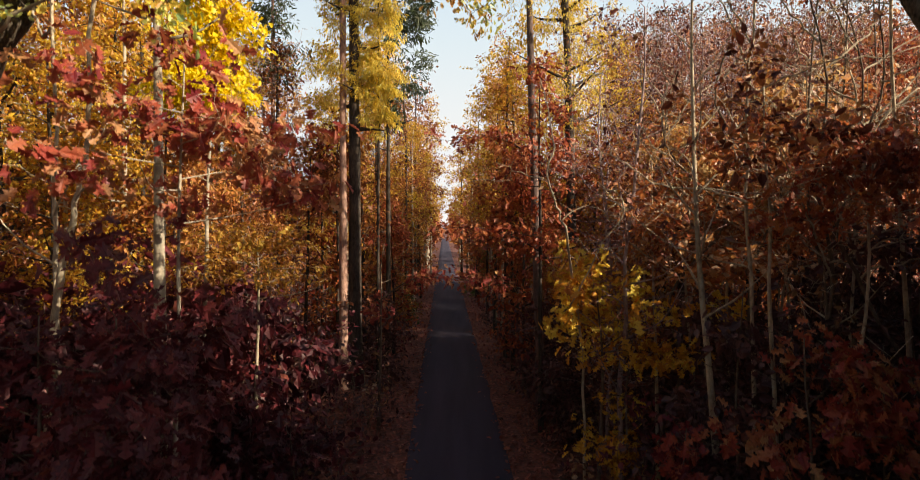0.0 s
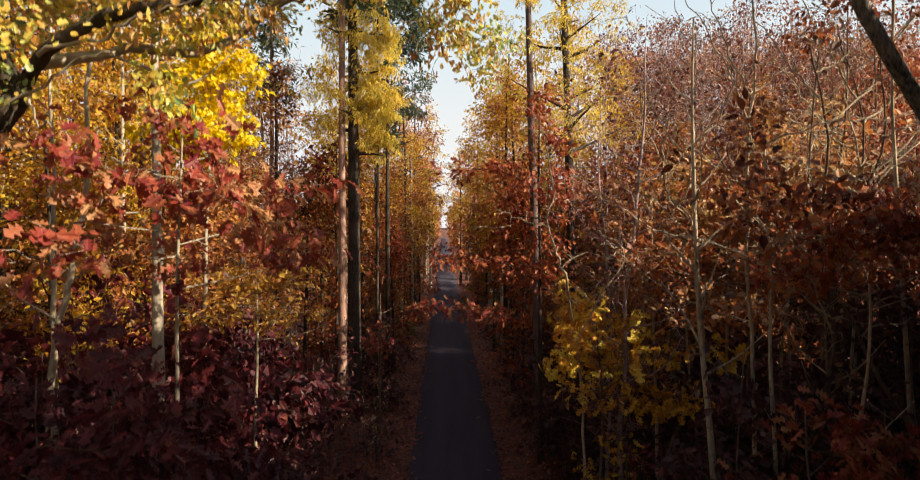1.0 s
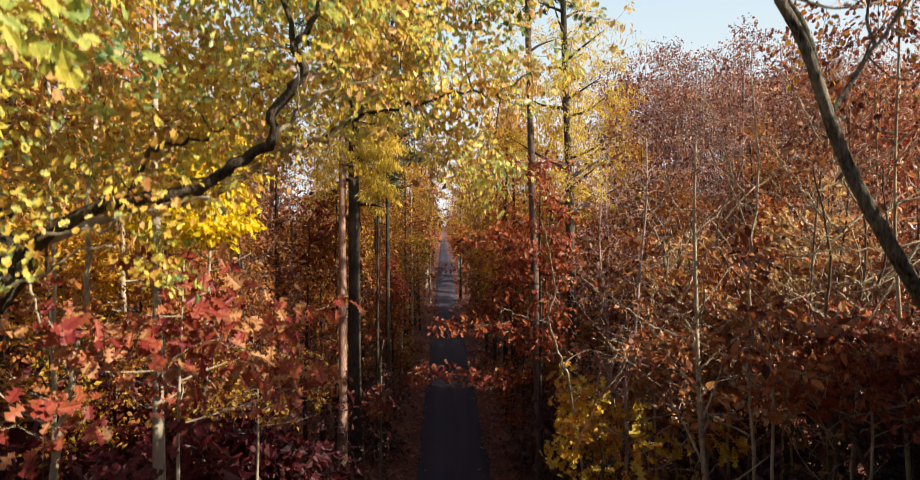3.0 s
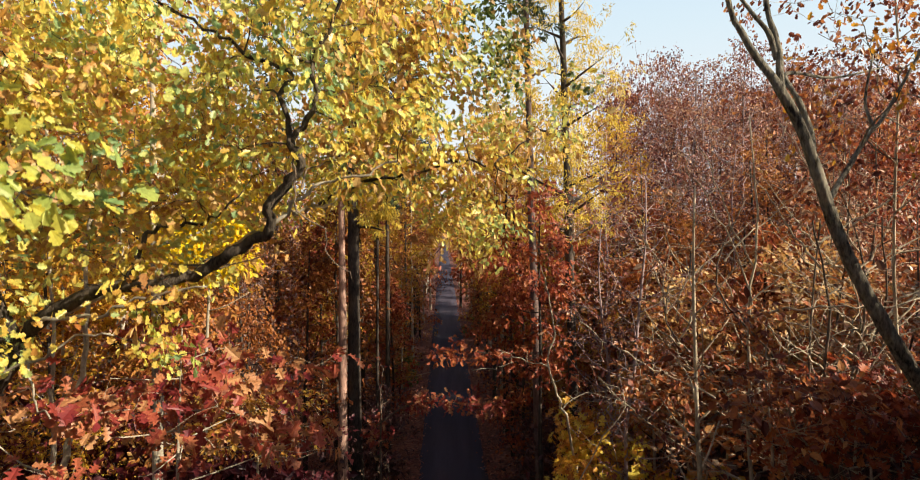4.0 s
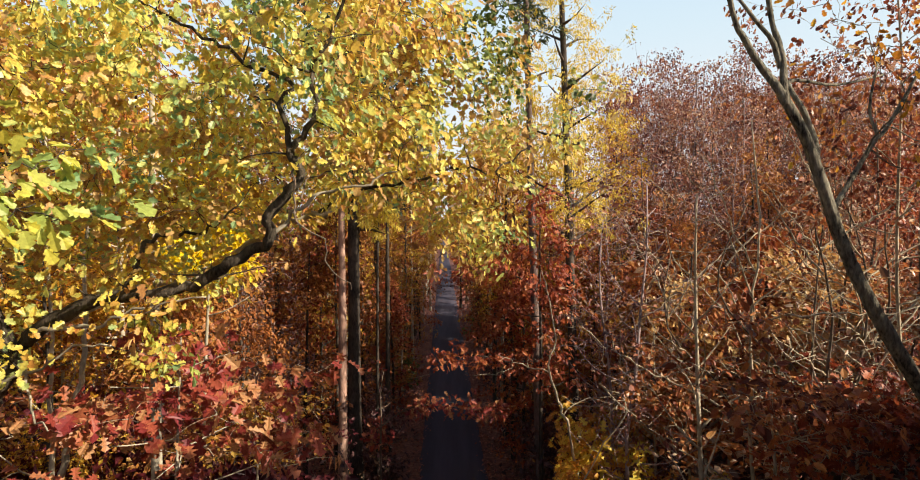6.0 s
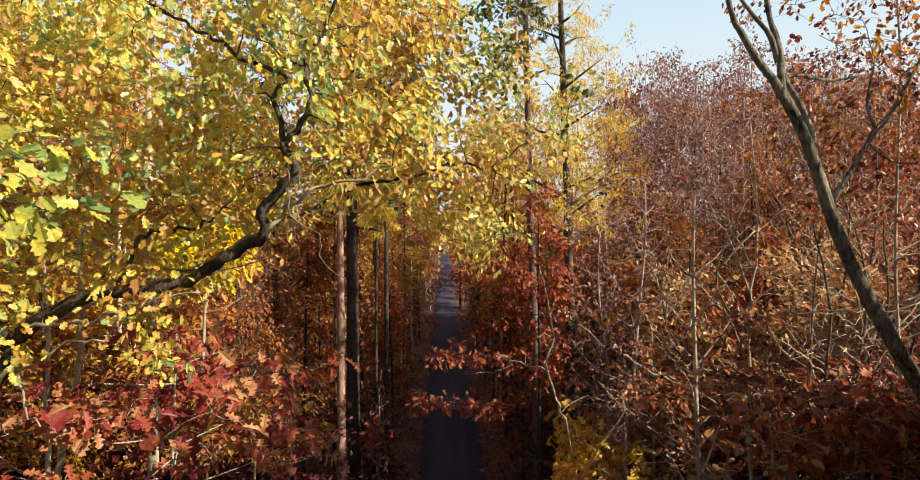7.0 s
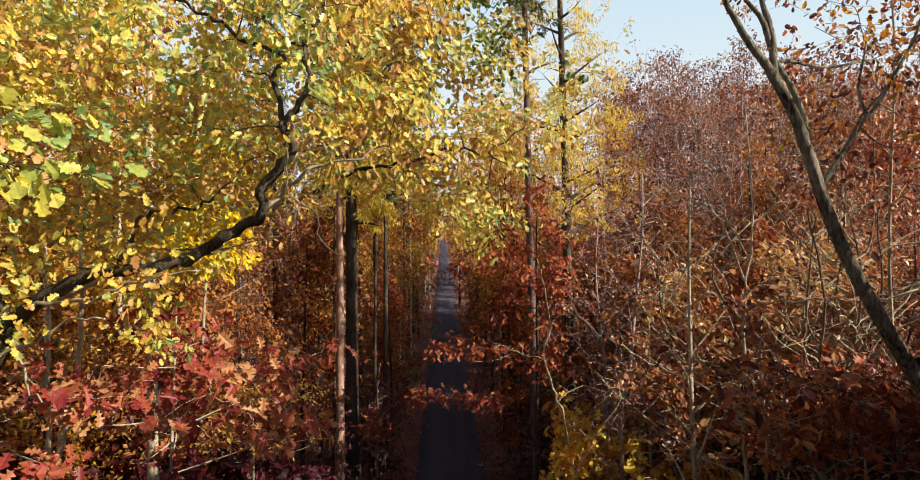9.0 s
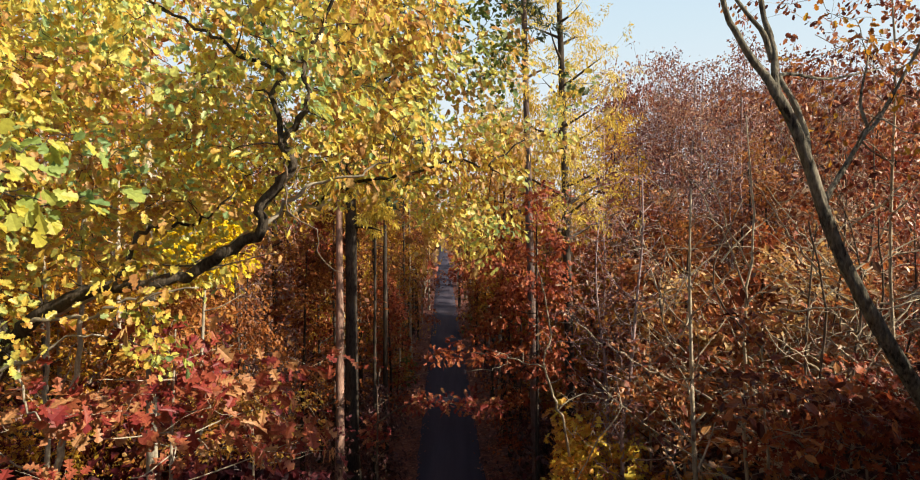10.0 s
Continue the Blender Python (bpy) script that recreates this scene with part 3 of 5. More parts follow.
    while len(tips) < 860:
        p = np.array((rng.uniform(-8.0, 1.3), rng.uniform(4.0, 8.1), rng.uniform(9.1, 13.6)))
        low = 10.0 + 0.32 * max(0, p[0] + 3.0) - 0.35 * max(0, 4.2 - p[1])
        if p[2] < low + rng.normal() * 0.15:
            continue
        lim = -0.45 + 0.35 * (p[1] - 4.5) - 0.12 * abs(p[2] - 11)
        if p[0] > min(lim, 1.2):
            continue
        if p[1] < 5.0 and p[0] > -0.78 * p[1] and p[2] < 11.0 + 0.5 * (5.0 - p[1]):
            continue
        if p[1] < 3.8 and (p[0] > -0.74 * p[1] or p[2] > 11.0):
            continue
        if p[1] < 5.2 and p[2] < 10.0 and p[0] > -4.2:
            continue
        if p[1] < 5.9 and -4.0 < p[0] < -1.2 and p[2] < 11.0 and np.min(np.hypot(*(spine[:, ::2] - p[::2]).T)) < 0.17:
            continue
        if p[1] < 5.15 and -2.9 < p[0] < -0.7 and p[2] < 12.3 and rng.uniform() < 0.75:
            continue
        if p[2] > 12.5 + 0.25 * (p[1] - 5):
            continue
        near = min(np.linalg.norm(p - q) for q in nodes[::3])
        if near > 2.0 or rng.uniform() < (near - 1.0) * 0.5:
            continue
        tips.append(p)
    for c, k, sx in (((-2.55, 3.3, 10.4), 13, 0.24), ((-3.3, 6.4, 9.0), 4, 0.13), ((-3.2, 6.4, 8.6), 4, 0.13), ((-5.05, 6.0, 8.75), 7, 0.2), ((-4.15, 5.0, 8.9), 6, 0.13), ((0.2, 8.4, 9.9), 26, 0.4), ((0.9, 7.6, 11.4), 26, 0.5), ((0.1, 7.4, 10.5), 22, 0.4), ((-0.3, 7.7, 11.2), 16, 0.36), ((-0.25, 8.0, 10.3), 14, 0.28), ((-0.35, 7.4, 12.0), 14, 0.35)):
        tips += list(np.array(c) + rng.normal(size=(k, 3)) * sx * np.array((1, 1, 0.7)))
    tips += [np.array((rng.uniform(-5.4, -2.3), rng.uniform(6.0, 7.2), rng.uniform(9.35, 10.1))) for _ in range(45)]
    tips += [np.array((rng.uniform(-5.0, -2.3), rng.uniform(5.0, 5.8), rng.uniform(9.05, 9.75))) for _ in range(9)]
    tips = np.array(tips)
    tips = np.vstack([tips, np.array((0.35, 7.1, 12.25)) + rng.normal(size=(12, 3)) * np.array((0.42, 0.3, 0.3))])
    twigs, outs = branch_out(nodes, nr, tips, rng, 5, 0.014, 4, 0.1, 0.0035)
    tagged(part("twigwork", tubes_mesh("twigwork", twigs, BARK_OAK, rng, 0.07), ob), kind="stuff")
    near = (tips[:, 1] < 3.95) | ((tips[:, 2] < 9.0) & (rng.uniform(size=len(tips)) < 0.5))
    brown = ~near & (rng.uniform(size=len(tips)) < np.where(tips[:, 1] > 6.5, 0.34, 0.22))
    near_or_brown = near | brown
    places, outward, lay = spray(tips[brown], outs[brown], 20, 0.25, rng, (0.5, -0.36, 0.36), 0.3)
    tagged(part("withered_leaves", leaf_mesh("withered_leaves", places, outward, 0.095, "oak", TAN, rng, 0.5, lay, 0.19, loose=0.45), ob, "brown leaves withered on the twigs"), kind="stuff")
    places, outward, lay = spray(tips[~near_or_brown], outs[~near_or_brown], 27, 0.25, rng, (0.5, -0.36, 0.36), 0.3)
    part("crown", leaf_mesh("crown", places, outward, 0.083, "oak", YELLOW_OAK, rng, 0.5, lay, 0.19, loose=0.45), ob)
    green = np.array((0.35, 7.1, 12.25)) + rng.normal(size=(26, 3)) * np.array((0.42, 0.3, 0.3))
    places, outward, lay = spray(green, unit(rng.normal(size=(26, 3)) + np.array((0.5, 0, -0.3))), 16, 0.2, rng, (0.3, -0.3, 0.4))
    tagged(part("green_leaves", leaf_mesh("green_leaves", places, outward, 0.085, "oak", GREEN, rng, 0.5, lay, 0.19), ob, "dark green leaves not yet turned"), kind="stuff")
    places, outward, lay = spray(tips[near], outs[near], 13, 0.18, rng, (0.5, -0.36, 0.36))
    tagged(part("leaf_spray", leaf_mesh("leaf_spray", places, outward, 0.105, "oak", LIME_OAK, rng, 0.5, lay, 0.19, loose=0.45), ob, "hanging spray of lime-green leaves"), kind="stuff")


yellow_oak()


# ---- the leaning tree beside the road ----
def leaning_tree():
    rng = np.random.default_rng(31)
    ob = thing("leaning_tree", "leaning forked oak with grey furrowed bark and sparse orange-brown leaves", "tree", at=(0, 0, 0))
    stem = smooth_line([(7.6, 5.7, -0.15), (7.2, 5.6, 2.5), (6.5, 5.5, 5.0), (5.5, 5.5, 7.05), (4.7, 5.5, 8.2), (4.28, 5.52, 8.88), (4.05, 5.55, 9.3), (3.88, 5.58, 9.66), (3.72, 5.6, 10.06), (3.57, 5.62, 10.54), (3.4, 5.65, 11.02), (3.2, 5.7, 11.42)], 4)
    sr = np.interp(np.linspace(0, 1, len(stem)), [0, 0.08, 0.4, 1], [0.2, 0.12, 0.072, 0.048])
    part("trunk", tubes_mesh("trunk", [(stem, sr, 14)], BARK_LEAN, rng, 0.05), ob)
    limbs = [
        ([(3.25, 5.68, 11.3), (3.18, 5.7, 11.45), (3.0, 5.75, 11.73), (2.86, 5.78, 12.0), (2.76, 5.8, 12.25), (2.45, 5.7, 13.4), (2.2, 5.7, 14.6)], 0.042, 0.016),
        ([(3.25, 5.68, 11.3), (3.26, 5.75, 11.5), (3.28, 5.8, 11.77), (3.24, 5.85, 12.02), (3.2, 5.9, 12.3), (3.05, 5.95, 13.6), (3.1, 6.0, 15.0)], 0.04, 0.016),
        ([(3.26, 5.8, 11.7), (3.18, 5.83, 11.98), (3.02, 5.86, 12.2), (2.7, 5.95, 12.7)], 0.03, 0.012),
        ([(3.68, 5.62, 10.2), (3.83, 5.72, 10.36), (4.05, 5.8, 10.64), (4.25, 5.83, 10.95), (4.39, 5.86, 11.08), (4.65, 5.89, 11.5), (4.9, 5.92, 12.0), (5.1, 6.0, 12.9)], 0.028, 0.011),
        ([(4.3, 5.84, 11.0), (4.25, 5.9, 11.3), (4.4, 6.0, 11.8)], 0.018, 0.008),
        ([(3.55, 5.64, 10.6), (3.64, 5.85, 10.98), (3.55, 5.9, 11.3), (3.52, 6.1, 11.6), (3.9, 6.5, 11.75), (4.6, 6.9, 11.8), (5.4, 7.2, 12.0)], 0.036, 0.01),
    ]
    nodes, nr = [], []
    for pts, a, b in limbs:
        ln = smooth_line(pts, 4)
        r = np.linspace(a, b, len(ln)) * 1.1
        part("limb", tubes_mesh("limb", [(ln, r, 9)], BARK_LEAN, rng, 0.07), ob)
        nodes += list(ln[4:])
        nr += list(r[4:])
    tips = []
    while len(tips) < 85:
        p = np.array((rng.uniform(2.0, 7.0), rng.uniform(4.9, 8.5), rng.uniform(10.6, 15.0)))
        if p[0] < 3.9 and p[2] < 13.0:
            continue
        if np.min(np.linalg.norm(np.array(nodes) - p, axis=1)) > 1.3:
            continue
        tips.append(p)
    tips = np.array(tips)
    twigs, outs = branch_out(nodes, nr, tips, rng, 5, 0.012, 4, 0.05, 0.003)
    tagged(part("twigwork", tubes_mesh("twigwork", twigs, BARK_LEAN, rng, 0.07), ob), kind="stuff")
    places, outward, lay = spray(tips, outs, 7, 0.2, rng, (0.5, -0.4, 0.3))
    part("crown", leaf_mesh("crown", places, outward, 0.085, "oak", AMBER, rng, 0.6, lay), ob)


leaning_tree()

# ---- trees that stand out from the wood ----
tree("pine_tree", "slender pine with a pinkish scaly sunlit trunk", "tree", (-4.46, 20.6, 0), 41, 21, 0.17, "oval", 15, 2.0, 90, 40, "sprig", 0.22, NEEDLE, BARK_PINE, 8, 0.2, (0.08, 0), 0.03, 0.2, trunk_top=0.5)
tree("larch_tree", "tall larch with dark trunk and drooping golden needles", "tree", (-4.05, 20.8, 0), 42, 22, 0.27, "cone", 10.6, 2.1, 400, 44, "sprig", 0.1, LARCH, BARK_DARK, 18, 0.2, (0.05, 0), 0.03, 1.3, rise=-0.1, trunk_top=0.45)
tree("pine_tree", "tall pine with straight bare grey-brown trunk", "tree", (2.62, 17.3, 0), 43, 20, 0.15, "oval", 15.5, 1.6, 60, 36, "sprig", 0.18, NEEDLE, BARK_GREYBROWN, 6, 0.2, (-0.62, 0), 0.04, 0.2, trunk_top=0.5)
tree("larch_tree", "dark-stemmed larch with thin yellow-green crown", "tree", (3.85, 17.6, 0), 44, 19, 0.18, "oval", 10.0, 2.5, 460, 40, "sprig", 0.095, LARCH, BARK_DARK, 22, 0.17, (-0.75, 0), 0.06, 0.8, trunk_top=0.4)
tree("beech_tree", "smooth grey-barked trunk with russet leaves", "tree", (-5.7, 10.2, 0), 45, 14, 0.14, "oval", 10.2, 2.2, 110, 14, "ovate", 0.11, RUST, BARK_GREY, 8, 0.22, (0.1, 0), 0.06)
tree("larch_tree", "slim larch hung with bright golden needles", "tree", (-3.2, 21.0, 0), 76, 19.5, 0.07, "oval", 9.8, 1.05, 380, 44, "sprig", 0.13, LARCH, BARK_DARK, 14, 0.17, (0.05, 0), 0.05, 1.2, rise=-0.2)
tree("maple_tree", "young maple glowing with bright yellow leaves", "tree", (-6.0, 12.2, 0), 46, 11.2, 0.07, "oval", 8.6, 1.35, 170, 22, "maple", 0.13, MAPLE, BARK_GREY, 9, 0.22, (0.6, 0), 0.1)
tree("pine_tree", "old pine with dark green boughs reaching over the road", "tree", (-3.2, 23.9, 0), 47, 21, 0.12, "oval", 11.0, 2.7, 180, 66, "sprig", 0.2, NEEDLE, BARK_DARK, 12, 0.3, (0.2, 0), 0.05, 0.1)
tree("oak_sapling", "young oak with yellow and orange lobed leaves beside the road", "tree", (3.1, 12.0, 0), 148, 5.0, 0.05, "oval", 3.2, 1.9, 74, 10, "red_oak", 0.23, BUSH, BARK_TWIG, 9, 0.2, (0.1, 0), 0.1, top=5.6, rise=0.3, flat=(-0.2, -0.4, 0.75),
     arms=(([(0, 0, 3.4), (0.9, 0, 4.0), (1.7, -0.1, 4.3), (2.5, -0.2, 4.4)], 0.016, 10, 0.24),))
tree("oak_sapling", "low young oak with loose tiers of orange leaves", "tree", (3.5, 11.5, 0), 149, 3.9, 0.035, "layers", 1.2, 1.7, 64, 9, "red_oak", 0.19, AMBER, BARK_TWIG, 8, 0.22, (0.1, 0), 0.12, top=4.3, rise=0.3, flat=(-0.1, -0.4, 0.75))
tree("red_oak_sapling", "young red oak with large rusty red leaves", "tree", (4.75, 7.1, 0), 49, 4.7, 0.04, "layers", 3.2, 1.6, 40, 11, "red_oak", 0.2, SALMON, BARK_TWIG, 6, 0.2, (-0.1, 0), 0.1, top=5.0, rise=0.3)
tree("red_oak_sapling", "young red oak with large salmon-red leaves", "tree", (-4.5, 8.3, 0), 50, 8.7, 0.05, "layers", 6.7, 2.25, 100, 9, "red_oak", 0.21, SALMON, BARK_GREY, 9, 0.2, (0.5, -0.3), 0.1, top=9.3, rise=0.2)
for x, y, high, seed in ((3.25, 7.9, 3.5, 171), (6.2, 7.7, 4.7, 173)):
    tree("red_oak_sapling", "small red oak with dim rusty red leaves in the shade", "tree", (x, y, 0), seed, high - 0.2, 0.03, "layers", high - 1.9, 1.3, 30, 11, "red_oak", 0.18, SALMON, BARK_TWIG, 6, 0.2, (-0.1, 0), 0.1, top=high, rise=0.3, flat=(0.0, -0.4, 0.8))
# Dark-leaved saplings added to fill the low shade.
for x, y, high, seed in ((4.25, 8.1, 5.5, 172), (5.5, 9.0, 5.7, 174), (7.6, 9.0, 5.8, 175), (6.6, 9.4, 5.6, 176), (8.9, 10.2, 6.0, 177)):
    tree("oak_sapling", "slim young oak with brown leaves darkened for shade", "tree", (x, y, 0), seed, high - 0.2, 0.03, "layers", 2.2, 1.4, 90, 12, "ovate", 0.14, SHADE_DARK, BARK_TWIG, 7, 0.22, (-0.1, 0), 0.1, top=high, rise=0.3)
tree("red_oak_sapling", "bushy young red oak with deep crimson leaves", "tree", (-4.6, 6.9, 0), 51, 5.0, 0.05, "layers", 2.0, 2.5, 210, 11, "red_oak", 0.19, CRIMSON, BARK_TWIG, 8, 0.22, (0.2, 0), 0.1, top=5.7, rise=0.3)
tree("red_oak_sapling", "bushy young red oak with deep crimson leaves", "tree", (-6.5, 8.3, 0), 151, 4.8, 0.05, "layers", 1.8, 2.3, 190, 11, "red_oak", 0.19, CRIMSON, BARK_TWIG, 8, 0.22, (0.1, 0), 0.1, top=5.3, rise=0.3)
# Two bushier ones, their darkened leaves standing in for shade.
tree("oak_sapling", "bushy young oak with brown leaves darkened for shade", "tree", (6.7, 9.5, 0), 152, 4.9, 0.05, "layers", 2.0, 2.3, 190, 12, "ovate", 0.15, SHADE_DARK, BARK_TWIG, 8, 0.22, (0.1, 0), 0.1, top=5.4, rise=0.3)
tree("oak_sapling", "bushy young oak with brown leaves darkened for shade", "tree", (9.4, 11.9, 0), 153, 5.0, 0.05, "layers", 2.0, 2.4, 190, 12, "ovate", 0.15, SHADE_DARK, BARK_TWIG, 8, 0.22, (0.1, 0), 0.1, top=5.6, rise=0.3)
tree("red_oak_sapling", "bushy young red oak with deep crimson leaves", "tree", (-2.9, 9.6, 0), 54, 2.8, 0.03, "layers", 0.7, 1.4, 100, 11, "red_oak", 0.17, CRIMSON, BARK_TWIG, 7, 0.2, (-0.2, 0), 0.1, top=2.9, rise=0.3)
tree("beech_sapling", "young beech with flat layers of orange leaves", "tree", (-4.7, 12.3, 0), 52, 5.9, 0.06, "layers", 4.9, 2.4, 190, 14, "ovate", 0.1, BEECH, BARK_PALE, 9, 0.16, (0.1, 0), 0.1, rise=0.2, flat=0.9, droop=0.2)
# Leaves take the deeper SALMON red to stand in for shade over the road.
tree("red_oak_sapling", "young red oak reaching out low over the road", "tree", (-2.5, 16.4, 0), 59, 5.6, 0.05, "layers", 3.4, 1.0, 14, 9, "red_oak", 0.19, SALMON, BARK_TWIG, 5, 0.2, (0.1, 0), 0.1, rise=0.2,
     arms=(([(0, 0, 3.9), (0.9, 0, 4.5), (1.8, -0.1, 4.65), (2.9, -0.2, 4.55), (3.9, -0.3, 4.4)], 0.022, 30, 0.3),))
tree("red_oak_tree", "slim red oak whose boughs hang over the road", "tree", (2.45, 16.2, 0), 159, 10.6, 0.075, "oval", 5.6, 1.5, 150, 10, "red_oak", 0.16, RED_OAK, BARK_DARK, 10, 0.2, (-0.1, 0), 0.08, rise=0.2,
     arms=(([(0, 0, 5.4), (-0.9, 0.1, 5.9), (-2.0, 0.1, 6.15), (-3.2, 0, 6.1)], 0.022, 26, 0.26), ([(0, 0, 8.0), (-0.9, -0.3, 8.6), (-1.8, -0.6, 8.75), (-2.8, -0.8, 8.6)], 0.022, 26, 0.28)))
tree("beech_sapling", "young beech with flat sprays of copper leaves", "tree", (5.1, 8.4, 0), 55, 8.5, 0.05, "layers", 7.1, 2.2, 95, 12, "ovate", 0.12, COPPER, BARK_PALE, 9, 0.17, (-0.3, 0), 0.1, rise=0.2, flat=(0.4, -0.2, 0.75), droop=0.2)
tree("beech_sapling", "young beech with flat sprays of copper leaves", "tree", (8.3, 11.4, 0), 56, 8.6, 0.05, "layers", 6.5, 2.2, 170, 13, "ovate", 0.12, COPPER, BARK_PALE, 9, 0.17, (-0.2, 0), 0.1, rise=0.2, flat=(0.4, -0.2, 0.75), droop=0.2)
tree("beech_sapling", "young beech with flat sprays of copper leaves", "tree", (4.6, 12.4, 0), 74, 7.8, 0.05, "layers", 5.4, 2.0, 160, 13, "ovate", 0.12, COPPER, BARK_PALE, 8, 0.17, (-0.2, 0), 0.1, rise=0.2, flat=(0.4, -0.2, 0.75), droop=0.2)
tree("red_oak_sapling", "young red oak with broad orange-red leaves in flat sprays", "tree", (7.0, 8.0, 0), 75, 8.2, 0.045, "layers", 6.7, 2.0, 60, 12, "red_oak", 0.15, RED_OAK, BARK_PALE, 8, 0.19, (-0.2, 0), 0.1, rise=0.2)
for x, y, low, high, seed in ((5.9, 13.1, 6.4, 8.4, 181), (7.5, 12.7, 6.9, 9.2, 182), (9.6, 13.2, 7.6, 9.9, 183)):
    tree("oak_sapling", "young oak with thin tiers of tan and amber leaves", "tree", (x, y, 0), seed, high - 0.2, 0.045, "layers", low, 1.7, 90, 12, "oak", 0.13, TAN, BARK_PALE, 8, 0.2, (-0.2, 0), 0.25, top=high, rise=0.3, flat=(0.4, -0.2, 0.7), droop=0.25)
tree("red_oak_sapling", "young red oak with loose tiers of orange-red leaves", "tree", (6.3, 8.4, 0), 184, 7.7, 0.045, "layers", 6.3, 1.8, 64, 10, "red_oak", 0.17, RED_OAK, BARK_PALE, 8, 0.22, (-0.2, 0), 0.25, top=8.0, rise=0.3, flat=(0.4, -0.2, 0.7), droop=0.25)
tree("holly_bush", "dark green bush on the road's verge", "shrub", (2.3, 48.0, 0), 77, 3.8, 0.05, "oval", 0.2, 1.5, 160, 16, "ovate", 0.16, GREEN, BARK_TWIG, 6, 0.25)
tree("holly_bush", "small green bush on the road's verge", "shrub", (-3.3, 33.0, 0), 78, 1.7, 0.03, "oval", 0.1, 1.0, 80, 14, "ovate", 0.13, GREEN, BARK_TWIG, 5, 0.2)
tree("birch_sapling", "thin pale-stemmed sapling with bare pointed branches", "tree", (4.35, 8.7, 0), 53, 10.6, 0.07, "vase", 5.0, 1.5, 150, 1, "ovate", 0.1, BROWN, BARK_PALE, 14, 0.1, (-0.6, 0.5), 0.14, rise=1.2, least=0.0055, thick=0.014)


def dead_sapling(name, label, seed, at, lines, bark=None, stem=None):
    """A leafless stem whose branches are given one by one."""
    rng = np.random.default_rng(seed)
    ob = thing(name, label, "tree", at=at)
    for k, (pts, a, b) in enumerate(lines):
        ln = smooth_line([np.array(p) - np.array(at) for p in pts], 4)
        ln[1:-1] += rng.normal(size=(len(ln) - 2, 3)) * 0.02
        limb = part("trunk" if k == 0 else "branch", tubes_mesh("branch", [(ln, np.linspace(a, b, len(ln)), 7)], (stem if k == 0 else bark) or bark or BARK_PALE, rng, 0.08), ob)
        if k:
            tips = ln[rng.integers(len(ln) // 3, len(ln), 7)] + rng.normal(size=(7, 3)) * np.array((0.28, 0.2, 0.22))
            twigs, _ = branch_out(list(ln), list(np.linspace(a, b, len(ln))), tips, rng, 4, 0.016, 4, 0.1, 0.0055)
            tagged(part("twigwork", tubes_mesh("twigwork", twigs, bark or BARK_PALE, rng), limb), kind="stuff")
    return ob


dead_sapling("bare_sapling", "leafless sapling with crooked whitish branches", 57, (2.95, 12.7, 0), [
    ([(2.95, 12.7, -0.1), (2.85, 12.5, 3.0), (2.4, 11.6, 5.2), (2.09, 10.87, 6.18), (1.91, 10.9, 6.71), (1.74, 10.93, 7.29), (1.92, 10.96, 7.76), (1.77, 10.99, 8.58), (1.62, 11.02, 9.17)], 0.035, 0.01),
    ([(1.76, 11.0, 7.12), (1.22, 11.0, 7.27), (0.72, 10.97, 7.48)], 0.014, 0.006),
    ([(2.2, 10.8, 4.6), (2.65, 10.6, 5.6), (3.2, 10.5, 6.54), (2.65, 10.47, 7.06)], 0.016, 0.007),
    ([(2.05, 10.88, 6.3), (2.5, 10.95, 6.6), (2.9, 11.0, 6.5)], 0.014, 0.006)])
dead_sapling("bare_sapling", "leafless pale sapling with long slanting branches", 60, (5.3, 9.6, 0), [
    ([(5.3, 9.6, -0.1), (5.2, 9.5, 3.0), (5.0, 9.4, 6.0), (4.9, 9.3, 8.5), (4.95, 9.2, 10.2), (4.8, 9.2, 11.8)], 0.045, 0.01),
    ([(4.93, 9.3, 6.6), (4.5, 10.2, 6.9), (4.03, 10.86, 7.02), (3.29, 10.83, 7.41), (2.7, 10.8, 7.79), (2.11, 10.77, 8.38)], 0.022, 0.007),
    ([(4.95, 9.35, 5.5), (4.4, 10.2, 5.7), (3.96, 10.53, 5.9), (3.2, 10.5, 6.54), (2.65, 10.47, 7.06)], 0.018, 0.007),
    ([(4.92, 9.25, 9.3), (4.53, 9.2, 10.0), (4.3, 9.2, 10.6), (4.06, 9.17, 11.14)], 0.018, 0.007),
    ([(4.92, 9.25, 8.6), (4.65, 9.23, 9.5), (4.2, 9.2, 10.3), (3.73, 9.17, 10.95)], 0.018, 0.007),
    ([(4.9, 9.3, 8.4), (5.3, 8.9, 8.6), (5.66, 8.4, 8.74), (6.3, 8.26, 8.76), (6.9, 8.2, 8.9)], 0.02, 0.007)])
